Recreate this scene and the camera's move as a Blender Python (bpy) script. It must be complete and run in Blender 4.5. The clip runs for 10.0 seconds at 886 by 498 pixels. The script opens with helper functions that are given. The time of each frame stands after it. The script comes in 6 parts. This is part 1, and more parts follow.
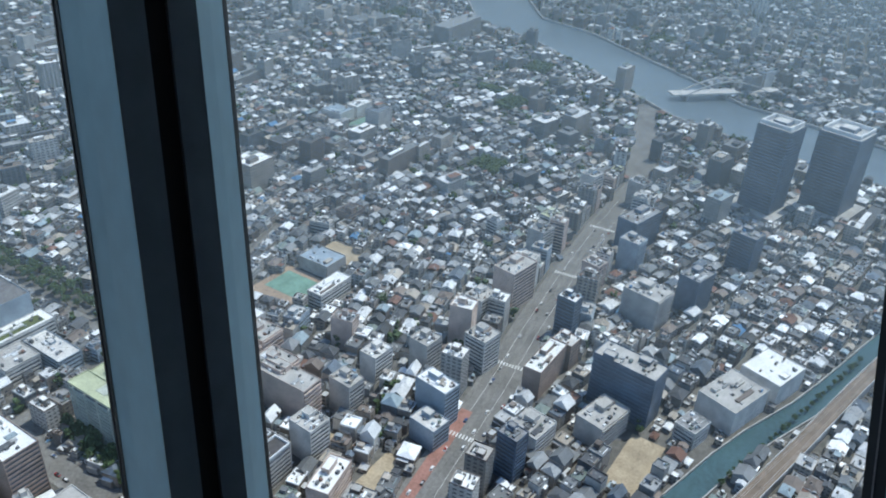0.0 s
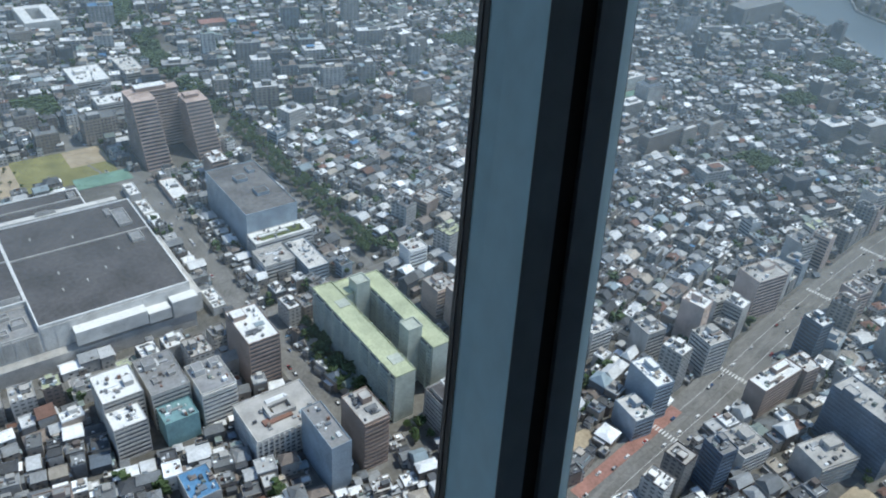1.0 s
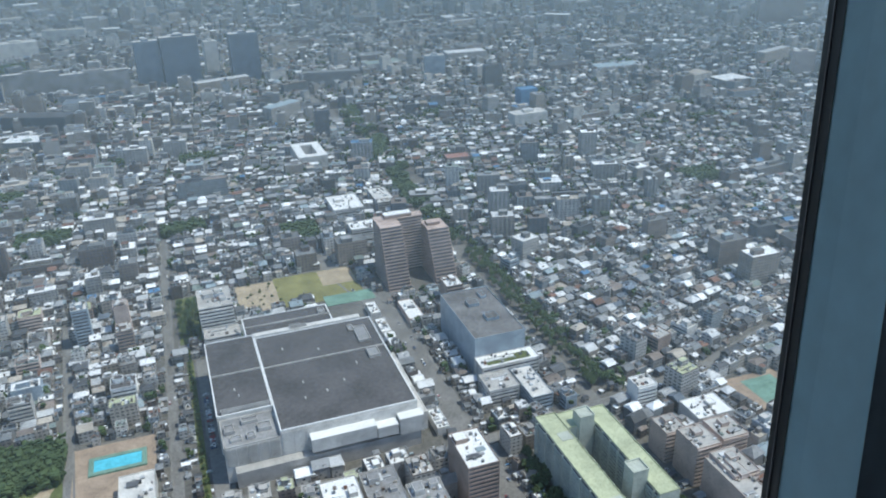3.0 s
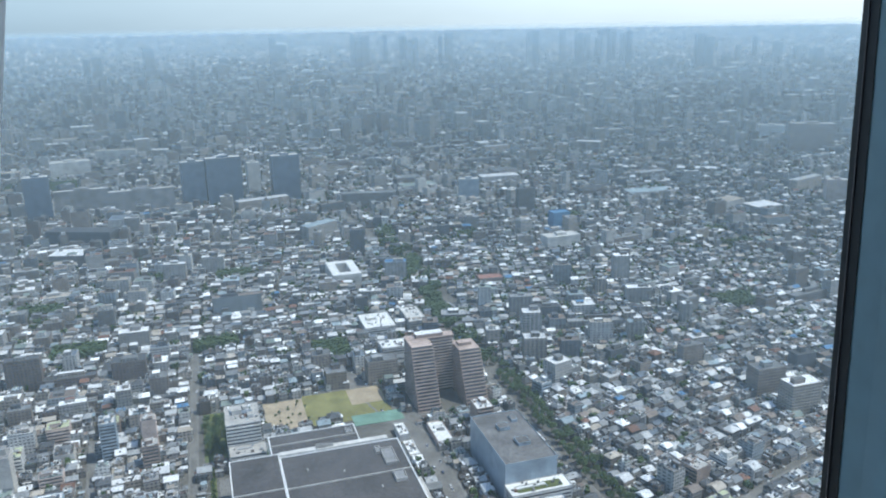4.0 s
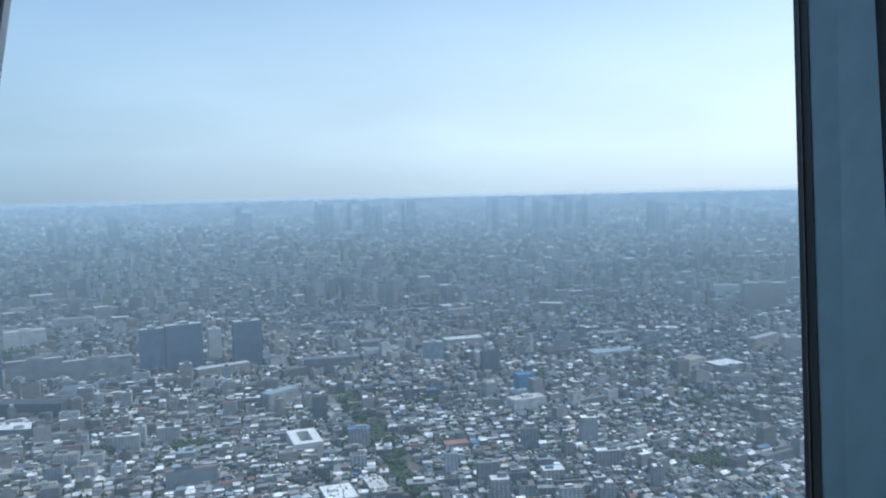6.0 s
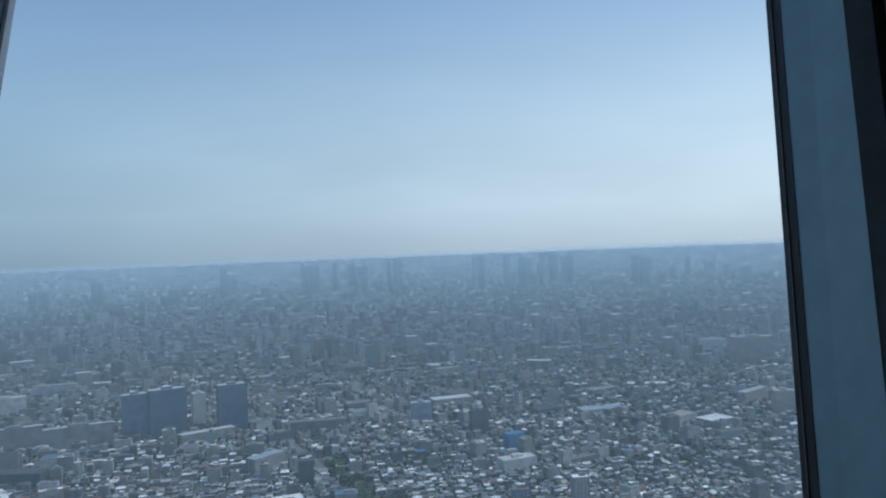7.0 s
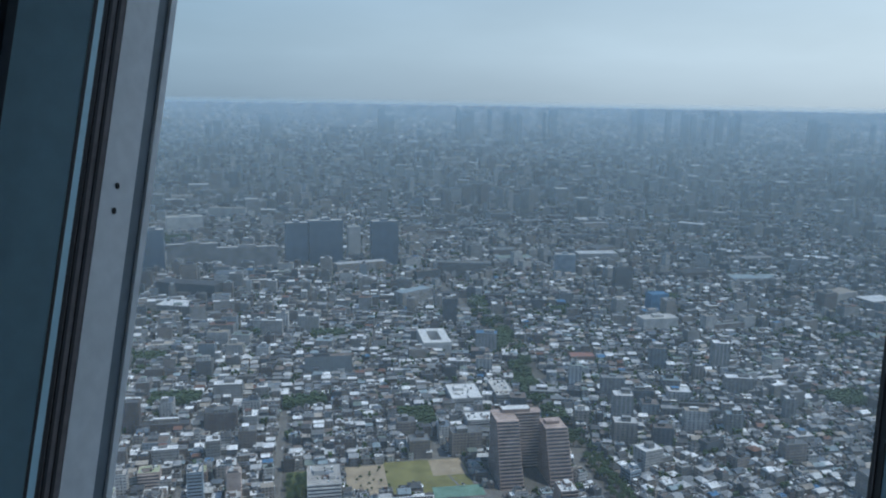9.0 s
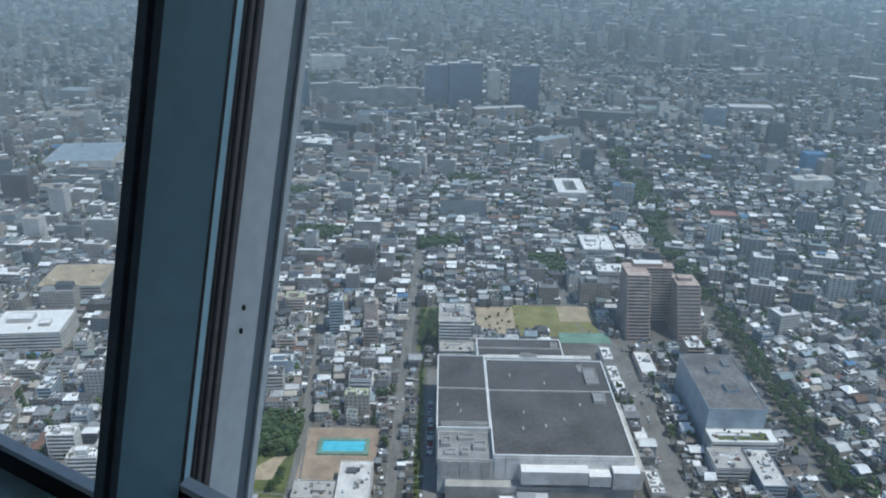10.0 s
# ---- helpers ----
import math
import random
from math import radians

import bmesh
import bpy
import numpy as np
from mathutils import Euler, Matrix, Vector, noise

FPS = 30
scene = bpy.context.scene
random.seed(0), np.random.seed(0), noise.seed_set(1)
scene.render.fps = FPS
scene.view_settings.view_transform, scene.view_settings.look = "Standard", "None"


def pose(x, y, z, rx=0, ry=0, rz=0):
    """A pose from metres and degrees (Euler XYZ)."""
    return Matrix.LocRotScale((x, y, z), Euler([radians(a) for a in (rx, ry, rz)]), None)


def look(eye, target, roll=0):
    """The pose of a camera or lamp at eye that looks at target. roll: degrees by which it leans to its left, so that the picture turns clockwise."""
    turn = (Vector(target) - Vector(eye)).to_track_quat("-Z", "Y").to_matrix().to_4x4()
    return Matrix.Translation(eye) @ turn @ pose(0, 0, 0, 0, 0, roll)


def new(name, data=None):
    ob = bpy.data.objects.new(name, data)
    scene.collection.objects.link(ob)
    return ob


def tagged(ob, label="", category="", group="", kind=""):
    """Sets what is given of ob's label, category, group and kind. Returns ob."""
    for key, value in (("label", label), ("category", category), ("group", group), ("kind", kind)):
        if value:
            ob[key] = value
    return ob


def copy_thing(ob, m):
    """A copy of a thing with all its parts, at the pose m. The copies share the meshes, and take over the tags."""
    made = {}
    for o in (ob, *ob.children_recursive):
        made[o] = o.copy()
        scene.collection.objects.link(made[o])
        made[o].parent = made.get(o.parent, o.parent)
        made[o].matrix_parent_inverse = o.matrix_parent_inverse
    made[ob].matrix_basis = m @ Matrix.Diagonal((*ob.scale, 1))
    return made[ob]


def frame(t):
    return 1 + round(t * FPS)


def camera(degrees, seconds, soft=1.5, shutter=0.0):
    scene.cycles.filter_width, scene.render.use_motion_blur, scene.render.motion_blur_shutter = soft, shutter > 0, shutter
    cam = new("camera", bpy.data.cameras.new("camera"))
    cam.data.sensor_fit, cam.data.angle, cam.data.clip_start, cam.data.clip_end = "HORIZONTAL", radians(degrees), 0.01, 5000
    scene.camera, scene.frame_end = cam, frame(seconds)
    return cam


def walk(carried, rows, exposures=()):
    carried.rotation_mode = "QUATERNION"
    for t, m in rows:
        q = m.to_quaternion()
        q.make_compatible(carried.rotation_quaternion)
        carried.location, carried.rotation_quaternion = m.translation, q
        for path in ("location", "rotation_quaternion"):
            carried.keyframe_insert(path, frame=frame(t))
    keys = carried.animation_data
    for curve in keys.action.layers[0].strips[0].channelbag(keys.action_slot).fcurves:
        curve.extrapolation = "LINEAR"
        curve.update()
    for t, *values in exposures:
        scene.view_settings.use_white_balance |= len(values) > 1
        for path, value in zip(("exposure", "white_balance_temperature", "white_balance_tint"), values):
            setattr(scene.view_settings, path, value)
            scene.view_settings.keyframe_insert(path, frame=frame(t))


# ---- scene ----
import itertools

# ------------------------------------------------------------------ camera
EYE = 350.0
cam = camera(58.43, 10.0, soft=2.0)
# seconds, eye x, y and z, heading (clockwise from +Y), tilt, roll
PATH = [
    (0.0, 0.196, -0.045, 350.141, 58.21, -29.87, 3.36),
    (0.5, 0.157, -0.010, 350.107, 52.11, -31.56, 3.80),
    (1.0, 0.080, 0.038, 349.977, 38.50, -33.52, 4.80),
    (1.5, 0.020, 0.035, 349.814, 28.36, -35.95, 2.33),
    (2.0, -0.011, 0.023, 349.820, 23.81, -37.64, -1.64),
    (2.1, -0.021, 0.022, 349.823, 22.62, -37.34, -2.38),
    (2.5, -0.018, 0.053, 349.890, 19.52, -32.46, -2.56),
    (3.0, -0.007, 0.079, 349.967, 19.44, -24.68, -1.37),
    (3.2, -0.006, 0.079, 349.988, 18.70, -21.73, -1.33),
    (4.5, -0.021, 0.054, 350.017, 17.02, -13.94, -1.16),
    (5.0, -0.020, 0.056, 350.012, 18.11, -10.66, -1.68),
    (5.5, -0.034, 0.043, 350.020, 19.42, -7.65, -1.00),
    (6.0, -0.030, 0.044, 350.035, 20.04, -4.27, -1.34),
    (6.2, -0.038, 0.035, 350.028, 20.03, -3.05, -1.58),
    (7.3, -0.048, 0.033, 349.991, 21.46, 0.19, -2.26),
    (7.5, -0.051, 0.033, 349.988, 21.44, 0.13, -2.18),
    (8.0, -0.053, 0.034, 349.980, 21.11, -1.03, -1.32),
    (8.5, -0.055, 0.058, 350.002, 17.83, -4.05, -1.27),
    (9.0, -0.047, -0.093, 349.974, 10.19, -10.82, 0.97),
    (9.5, -0.086, -0.074, 349.882, 3.15, -17.37, 1.87),
    (10.0, -0.091, -0.102, 349.854, 0.24, -22.03, 1.06),
]


def heading(az, el):
    a, e = radians(az), radians(el)
    return Vector((math.sin(a) * math.cos(e), math.cos(a) * math.cos(e), math.sin(e)))


ROWS = []
for t, ex, ey, ez, az, el, roll in PATH:
    eye = Vector((ex, ey, ez))
    ROWS.append((t, look(eye, eye + heading(az, el), roll)))
EXPOSURES = [
    (0.0, -0.02, 6300, 0), (1.0, -0.10, 6450, 0), (2.0, -0.08, 6550, 0), (3.0, -0.05, 6480, 0), (4.5, 0.04, 6270, 0), (5.5, -0.03, 6030, 0), (6.2, -0.35, 5850, 0),
    (7.3, -0.74, 5850, 0), (8.0, -0.72, 5850, 0), (9.0, -0.72, 5950, 0), (9.5, -0.50, 6150, 0), (10.0, -0.32, 6350, 0)]
walk(cam, ROWS, EXPOSURES)

# ------------------------------------------------------------------ world, sun
SUN_AZ, SUN_EL = 108.0, 64.0
world = bpy.data.worlds.new("sky")
scene.world = world
world.use_nodes = True
wn = world.node_tree
sky = wn.nodes.new("ShaderNodeTexSky")
sky.sky_type = "NISHITA"
sky.sun_disc = False
sky.sun_elevation = radians(SUN_EL)
sky.sun_rotation = radians(SUN_AZ)
sky.altitude = 300
sky.air_density = 1.0
sky.dust_density = 0.6
bg = wn.nodes["Background"]
bg.inputs["Strength"].default_value = 0.15


def sky_node(kind, op=None):
    n = wn.nodes.new(kind)
    if op:
        n.operation = op
    return n


# summer haze whitens the sky towards the horizon, more on the sun's side
coord = sky_node("ShaderNodeTexCoord")
axis = sky_node("ShaderNodeSeparateXYZ")
wn.links.new(coord.outputs["Generated"], axis.inputs[0])
low = sky_node("ShaderNodeMapRange")
low.interpolation_type = "SMOOTHSTEP"
for i, v in enumerate((-0.02, 0.48, 1.0, 0.0)):
    low.inputs[i + 1].default_value = v
wn.links.new(axis.outputs[2], low.inputs[0])
side = sky_node("ShaderNodeVectorMath", "DOT_PRODUCT")
side.inputs[1].default_value = tuple(heading(SUN_AZ, 0))
wn.links.new(coord.outputs["Generated"], side.inputs[0])
sunward = sky_node("ShaderNodeMapRange")
for i, v in enumerate((-0.75, 1.0, 0.0, 1.0)):
    sunward.inputs[i + 1].default_value = v
wn.links.new(side.outputs["Value"], sunward.inputs[0])
veil = sky_node("ShaderNodeMix")
veil.data_type = "RGBA"
veil.inputs[6].default_value = (2.35, 3.45, 4.75, 1)
veil.inputs[7].default_value = (9.5, 10.0, 10.7, 1)
wn.links.new(sunward.outputs[0], veil.inputs[0])
blend = sky_node("ShaderNodeMix")
blend.data_type = "RGBA"
wn.links.new(low.outputs[0], blend.inputs[0])
# faint drifting streaks in the veil
streak = sky_node("ShaderNodeTexNoise")
streak.inputs["Scale"].default_value, streak.inputs["Detail"].default_value = 3.2, 5.0
stretch = sky_node("ShaderNodeMapping")
stretch.inputs["Scale"].default_value = (1.0, 1.0, 3.5)
wn.links.new(coord.outputs["Generated"], stretch.inputs[0])
wn.links.new(stretch.outputs[0], streak.inputs["Vector"])
lift = sky_node("ShaderNodeMapRange")
for i, v in enumerate((0.35, 0.75, 0.965, 1.09)):
    lift.inputs[i + 1].default_value = v
wn.links.new(streak.outputs[0], lift.inputs[0])
drift = sky_node("ShaderNodeVectorMath", "SCALE")
wn.links.new(veil.outputs[2], drift.inputs[0])
wn.links.new(lift.outputs[0], drift.inputs["Scale"])
clear = sky_node("ShaderNodeVectorMath", "MULTIPLY")
clear.inputs[1].default_value = (1.07, 1.17, 1.28)
wn.links.new(sky.outputs[0], clear.inputs[0])
wn.links.new(clear.outputs[0], blend.inputs[6])
wn.links.new(drift.outputs[0], blend.inputs[7])
# the last degrees above the town are dulled by dust
belt = sky_node("ShaderNodeMapRange")
for i, v in enumerate((-0.012, 0.05, 0.80, 1.0)):
    belt.inputs[i + 1].default_value = v
wn.links.new(axis.outputs[2], belt.inputs[0])
dulled = sky_node("ShaderNodeVectorMath", "SCALE")
wn.links.new(blend.outputs[2], dulled.inputs[0])
wn.links.new(belt.outputs[0], dulled.inputs["Scale"])
wn.links.new(dulled.outputs[0], bg.inputs["Color"])

lamp = bpy.data.lights.new("sun", "SUN")
lamp.energy, lamp.angle, lamp.color = 3.5, radians(0.6), (1.0, 0.955, 0.9)
sun = new("sun", lamp)
sun.matrix_world = look((0, 0, 900), Vector((0, 0, 900)) - heading(SUN_AZ, SUN_EL))

# ------------------------------------------------------------------ materials


class Nodes:
    """Short hand for a node tree."""

    def __init__(self, name):
        self.mat = bpy.data.materials.new(name)
        self.mat.use_nodes = True
        self.t = self.mat.node_tree
        self.bsdf = self.t.nodes["Principled BSDF"]

    def node(self, kind, **inputs):
        n = self.t.nodes.new(kind)
        for k, v in inputs.items():
            n.inputs[k.replace("_", " ")].default_value = v
        return n

    def link(self, a, b):
        self.t.links.new(a, b)

    def position(self):
        return self.node("ShaderNodeNewGeometry").outputs["Position"]

    def noise(self, scale, detail=3.0, vec=None):
        n = self.node("ShaderNodeTexNoise", Scale=scale, Detail=detail)
        self.link(vec or self.position(), n.inputs["Vector"])
        return n.outputs["Fac"]

    def math(self, op, a, b=0.0):
        n = self.t.nodes.new("ShaderNodeMath")
        n.operation = op
        for i, v in enumerate((a, b)):
            if isinstance(v, (int, float)):
                n.inputs[i].default_value = v
            else:
                self.link(v, n.inputs[i])
        return n.outputs[0]

    def remap(self, v, a, b, c, d):
        n = self.node("ShaderNodeMapRange")
        for i, x in enumerate((a, b, c, d)):
            n.inputs[i + 1].default_value = x
        self.link(v, n.inputs[0])
        return n.outputs[0]

    def mix(self, kind, fac, a, b):
        n = self.t.nodes.new("ShaderNodeMix")
        n.data_type, n.blend_type = "RGBA", kind
        for sock, v in ((n.inputs[0], fac), (n.inputs[6], a), (n.inputs[7], b)):
            if isinstance(v, (int, float, tuple)):
                sock.default_value = v
            else:
                self.link(v, sock)
        return n.outputs[2]

    def ramp(self, fac, stops, step=True):
        n = self.t.nodes.new("ShaderNodeValToRGB")
        r = n.color_ramp
        r.interpolation = "CONSTANT" if step else "LINEAR"
        while len(r.elements) < len(stops):
            r.elements.new(0.5)
        for e, (p, c) in zip(r.elements, stops):
            e.position, e.color = p, c
        self.link(fac, n.inputs[0])
        return n.outputs[0]

    def grey(self, v):
        n = self.t.nodes.new("ShaderNodeCombineColor")
        for i in range(3):
            self.link(v, n.inputs[i])
        return n.outputs[0]

    def done(self, colour, rough=0.8, metal=0.0, bump=None, strength=0.2, distance=0.05):
        self.link(colour, self.bsdf.inputs["Base Color"])
        if isinstance(rough, (int, float)):
            self.bsdf.inputs["Roughness"].default_value = rough
        else:
            self.link(rough, self.bsdf.inputs["Roughness"])
        self.bsdf.inputs["Metallic"].default_value = metal
        if bump is not None:
            b = self.node("ShaderNodeBump", Strength=strength, Distance=distance)
            self.link(bump, b.inputs["Height"])
            self.link(b.outputs[0], self.bsdf.inputs["Normal"])
        return self.mat


def worn(name, colour, rough=0.75, metal=0.0, fine=1.2, coarse=0.09, amount=0.35, strength=0.15, distance=0.05):
    """One colour with grain and stains at two scales."""
    n = Nodes(name)
    a, b = n.noise(fine, 4.0), n.noise(coarse, 3.0)
    k = n.math("ADD", n.remap(a, 0.3, 0.7, 1 - amount * 0.5, 1 + amount * 0.5), n.remap(b, 0.3, 0.7, -amount * 0.6, amount * 0.6))
    c = n.mix("MULTIPLY", 1.0, colour, n.grey(k))
    return n.done(c, rough, metal, a, strength, distance)


ROOFS = [
    (0.00, (0.80, 0.81, 0.82, 1)), (0.17, (0.54, 0.55, 0.56, 1)), (0.25, (0.31, 0.32, 0.33, 1)),
    (0.40, (0.18, 0.19, 0.20, 1)), (0.56, (0.085, 0.09, 0.10, 1)), (0.72, (0.21, 0.175, 0.155, 1)),
    (0.79, (0.40, 0.36, 0.31, 1)), (0.85, (0.14, 0.17, 0.21, 1)), (0.90, (0.21, 0.255, 0.24, 1)),
    (0.93, (0.19, 0.105, 0.08, 1)), (0.96, (0.08, 0.18, 0.32, 1)), (0.967, (0.30, 0.37, 0.41, 1)),
]
WALLS = [
    (0.00, (0.54, 0.53, 0.51, 1)), (0.15, (0.37, 0.36, 0.345, 1)), (0.36, (0.38, 0.34, 0.30, 1)),
    (0.50, (0.24, 0.235, 0.23, 1)), (0.66, (0.26, 0.225, 0.20, 1)), (0.77, (0.15, 0.125, 0.115, 1)),
    (0.86, (0.13, 0.14, 0.155, 1)), (0.95, (0.30, 0.335, 0.36, 1)),
]


def varied(name, stops, island, shift, windows=False, rough=0.8):
    """A palette picked piece by piece, with stains; far walls also carry storeys of dark glazing."""
    n = Nodes(name)
    if island:
        r = n.node("ShaderNodeNewGeometry").outputs["Random Per Island"]
    else:
        r = n.node("ShaderNodeObjectInfo").outputs["Random"]
    r = n.math("FRACT", n.math("MULTIPLY", n.math("ADD", r, shift), 7.31))
    c = n.ramp(r, stops)
    r2 = n.math("FRACT", n.math("MULTIPLY", r, 53.7))
    a, b = n.noise(0.9, 4.0), n.noise(0.13, 3.0)
    k = n.math("ADD", n.remap(a, 0.3, 0.7, 0.86, 1.14), n.remap(b, 0.3, 0.7, -0.16, 0.16))
    k = n.math("MULTIPLY", k, n.remap(r2, 0, 1, 0.78, 1.22))
    c = n.mix("MULTIPLY", 1.0, c, n.grey(k))
    if windows:
        sep = n.t.nodes.new("ShaderNodeSeparateXYZ")
        n.link(n.position(), sep.inputs[0])
        z = n.math("FRACT", n.math("MULTIPLY", sep.outputs[2], 1 / 3.0))
        row = n.math("MULTIPLY", n.math("GREATER_THAN", z, 0.34), n.math("LESS_THAN", z, 0.74))
        h = n.math("FRACT", n.math("MULTIPLY", n.math("ADD", sep.outputs[0], sep.outputs[1]), 1 / 3.4))
        col = n.math("GREATER_THAN", h, 0.42)
        w = n.math("MULTIPLY", n.math("MULTIPLY", row, col), 0.8)
        c = n.mix("MIX", w, c, (0.035, 0.045, 0.06, 1))
    return n.done(c, rough, 0.0, a, 0.1, 0.1)


M_FAR_ROOF = varied("city_roof", ROOFS, True, 0.13)
M_FAR_WALL = varied("city_wall", WALLS, True, 0.57, windows=True)
M_ROOF = varied("house_roof", ROOFS, False, 0.31)
M_WALL = varied("house_wall", WALLS, False, 0.77)
M_MID_WALL = varied("mid_rise_wall", WALLS, False, 0.41, windows=True)
M_GROUND = worn("town_ground", (0.135, 0.13, 0.12, 1), 0.9, fine=0.25, coarse=0.02, amount=0.5)
M_ASPHALT = worn("worn_asphalt", (0.185, 0.18, 0.172, 1), 0.9, fine=0.5, coarse=0.05, amount=0.4)
M_PALE_PAVE = worn("pale_paving", (0.20, 0.195, 0.185, 1), 0.9, fine=0.4, coarse=0.06)
M_LINE = worn("road_paint", (0.72, 0.72, 0.70, 1), 0.7, fine=2.0, coarse=0.2, amount=0.2)
M_RED_PAVE = worn("red_paving", (0.32, 0.17, 0.14, 1), 0.9, fine=0.5, coarse=0.08)
M_CONCRETE = worn("concrete", (0.43, 0.415, 0.395, 1), 0.85)
M_PALE = worn("pale_render", (0.60, 0.585, 0.56, 1), 0.8)
M_WHITE = worn("white_roof_sheet", (0.80, 0.80, 0.79, 1), 0.6, fine=0.8, coarse=0.1, amount=0.15)
M_DARKROOF = worn("dark_roof_membrane", (0.085, 0.080, 0.082, 1), 0.8, fine=0.35, coarse=0.035, amount=0.45)
M_GREYROOF = worn("grey_roof_membrane", (0.26, 0.26, 0.265, 1), 0.8, fine=0.5, coarse=0.06)
M_GREENROOF = worn("pale_green_roof_coating", (0.45, 0.48, 0.32, 1), 0.8, fine=0.6, coarse=0.08, amount=0.3)
M_GREENWALL = worn("pale_green_render", (0.46, 0.49, 0.43, 1), 0.85, fine=0.6, coarse=0.1, amount=0.25)
M_BROWN = worn("brown_brick_tile", (0.30, 0.232, 0.20, 1), 0.8, fine=1.0, coarse=0.1, amount=0.3)
M_BROWNLIGHT = worn("tan_balcony_wall", (0.52, 0.42, 0.37, 1), 0.8, fine=1.0, coarse=0.1, amount=0.3)
M_BLUEROOF = worn("blue_roof_sheet", (0.10, 0.24, 0.42, 1), 0.6, fine=0.7, coarse=0.15, amount=0.3)
M_TEAL = worn("teal_canopy_sheet", (0.20, 0.34, 0.36, 1), 0.6)
M_BLUEGREY = worn("blue_grey_panel", (0.30, 0.36, 0.42, 1), 0.5)
# real blue cladding, and the wall colour that stands for shade on dark blocks
M_STEELBLUE = worn("steel_blue_panel_and_shade", (0.10, 0.14, 0.20, 1), 0.35)
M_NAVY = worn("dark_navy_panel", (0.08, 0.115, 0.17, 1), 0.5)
M_TAN = worn("bare_sand", (0.40, 0.33, 0.235, 1), 0.95, fine=0.6, coarse=0.08)
M_GRASS = worn("grass", (0.105, 0.125, 0.045, 1), 0.95, fine=0.5, coarse=0.06, amount=0.55)
M_FIELD = worn("dry_playing_field", (0.225, 0.215, 0.085, 1), 0.95, fine=0.5, coarse=0.05, amount=0.4)
M_MIDROOF = worn("weathered_grey_membrane", (0.155, 0.15, 0.15, 1), 0.8, fine=0.4, coarse=0.05, amount=0.5)
M_TANBRICK = worn("tan_brick_balcony", (0.48, 0.375, 0.33, 1), 0.8, fine=1.0, coarse=0.1, amount=0.35)
M_COURT = worn("green_court", (0.17, 0.29, 0.23, 1), 0.9, fine=0.5, coarse=0.08)
M_REDCOURT = worn("red_court_border", (0.34, 0.26, 0.195, 1), 0.9, fine=0.5, coarse=0.08)
M_POOL = worn("pool_water", (0.12, 0.55, 0.68, 1), 0.12, fine=0.7, coarse=0.2, amount=0.2)
M_CANAL = worn("canal_water", (0.055, 0.105, 0.115, 1), 0.22, fine=0.3, coarse=0.03, amount=0.3, strength=0.05)
M_RIVER = worn("river_water", (0.13, 0.17, 0.20, 1), 0.3, fine=0.15, coarse=0.01, amount=0.25, strength=0.05)
M_BALLAST = worn("track_ballast", (0.20, 0.155, 0.12, 1), 0.95, fine=1.2, coarse=0.15, amount=0.4)
M_STEEL = worn("rail_steel", (0.35, 0.33, 0.31, 1), 0.4, metal=0.8)
M_GLASS = worn("window_glass", (0.125, 0.135, 0.15, 1), 0.15, fine=0.4, coarse=0.05, amount=0.4, strength=0.02)
M_BARK = worn("bark", (0.12, 0.085, 0.06, 1), 0.95, fine=4.0, coarse=0.6)
M_TYRE = worn("tyre_rubber", (0.02, 0.02, 0.02, 1), 0.9)
M_MULLION = worn("grey_blue_painted_aluminium", (0.47, 0.69, 0.765, 1), 0.45, fine=25.0, coarse=2.5, amount=0.12, strength=0.03, distance=0.002)
M_MULLION_DARK = worn("dark_anodised_aluminium", (0.17, 0.20, 0.225, 1), 0.5, fine=25.0, coarse=2.5, amount=0.2, strength=0.03, distance=0.002)
M_GASKET = worn("black_rubber_gasket", (0.012, 0.012, 0.014, 1), 0.7, fine=60.0, coarse=5.0, amount=0.3, strength=0.1, distance=0.001)
M_SEAL = worn("reddish_grey_sealant", (0.17, 0.145, 0.145, 1), 0.7, fine=60.0, coarse=5.0, amount=0.3, strength=0.1, distance=0.001)
M_FIN = worn("pale_exterior_aluminium", (0.80, 0.80, 0.79, 1), 0.45, fine=30.0, coarse=3.0, amount=0.12, strength=0.04, distance=0.002)
M_DECK = worn("grey_carpet", (0.30, 0.30, 0.31, 1), 0.95, fine=30.0, coarse=1.0)
# pale so that the unseen room bounces light onto the mullions
M_ROOM = worn("pale_interior_wall", (0.55, 0.56, 0.57, 1), 0.8, fine=3.0, coarse=0.5)


def leaf_material(name, dark, light):
    n = Nodes(name)
    r = n.node("ShaderNodeNewGeometry").outputs["Random Per Island"]
    a = n.noise(0.5, 4.0)
    c = n.mix("MIX", n.math("ADD", n.math("MULTIPLY", r, 0.6), n.math("MULTIPLY", a, 0.4)), dark, light)
    return n.done(c, 0.9, 0.0, a, 0.3, 0.2)


M_LEAF = leaf_material("foliage", (0.022, 0.045, 0.016, 1), (0.085, 0.125, 0.045, 1))


def car_material():
    n = Nodes("car_paint")
    r = n.node("ShaderNodeObjectInfo").outputs["Random"]
    c = n.ramp(r, [(0, (0.75, 0.75, 0.75, 1)), (0.45, (0.42, 0.43, 0.45, 1)), (0.65, (0.03, 0.03, 0.035, 1)),
                   (0.8, (0.05, 0.09, 0.2, 1)), (0.9, (0.3, 0.03, 0.03, 1))])
    a = n.noise(3.0)
    c = n.mix("MULTIPLY", 1.0, c, n.grey(n.remap(a, 0.3, 0.7, 0.92, 1.08)))
    return n.done(c, 0.25)


M_CAR = car_material()


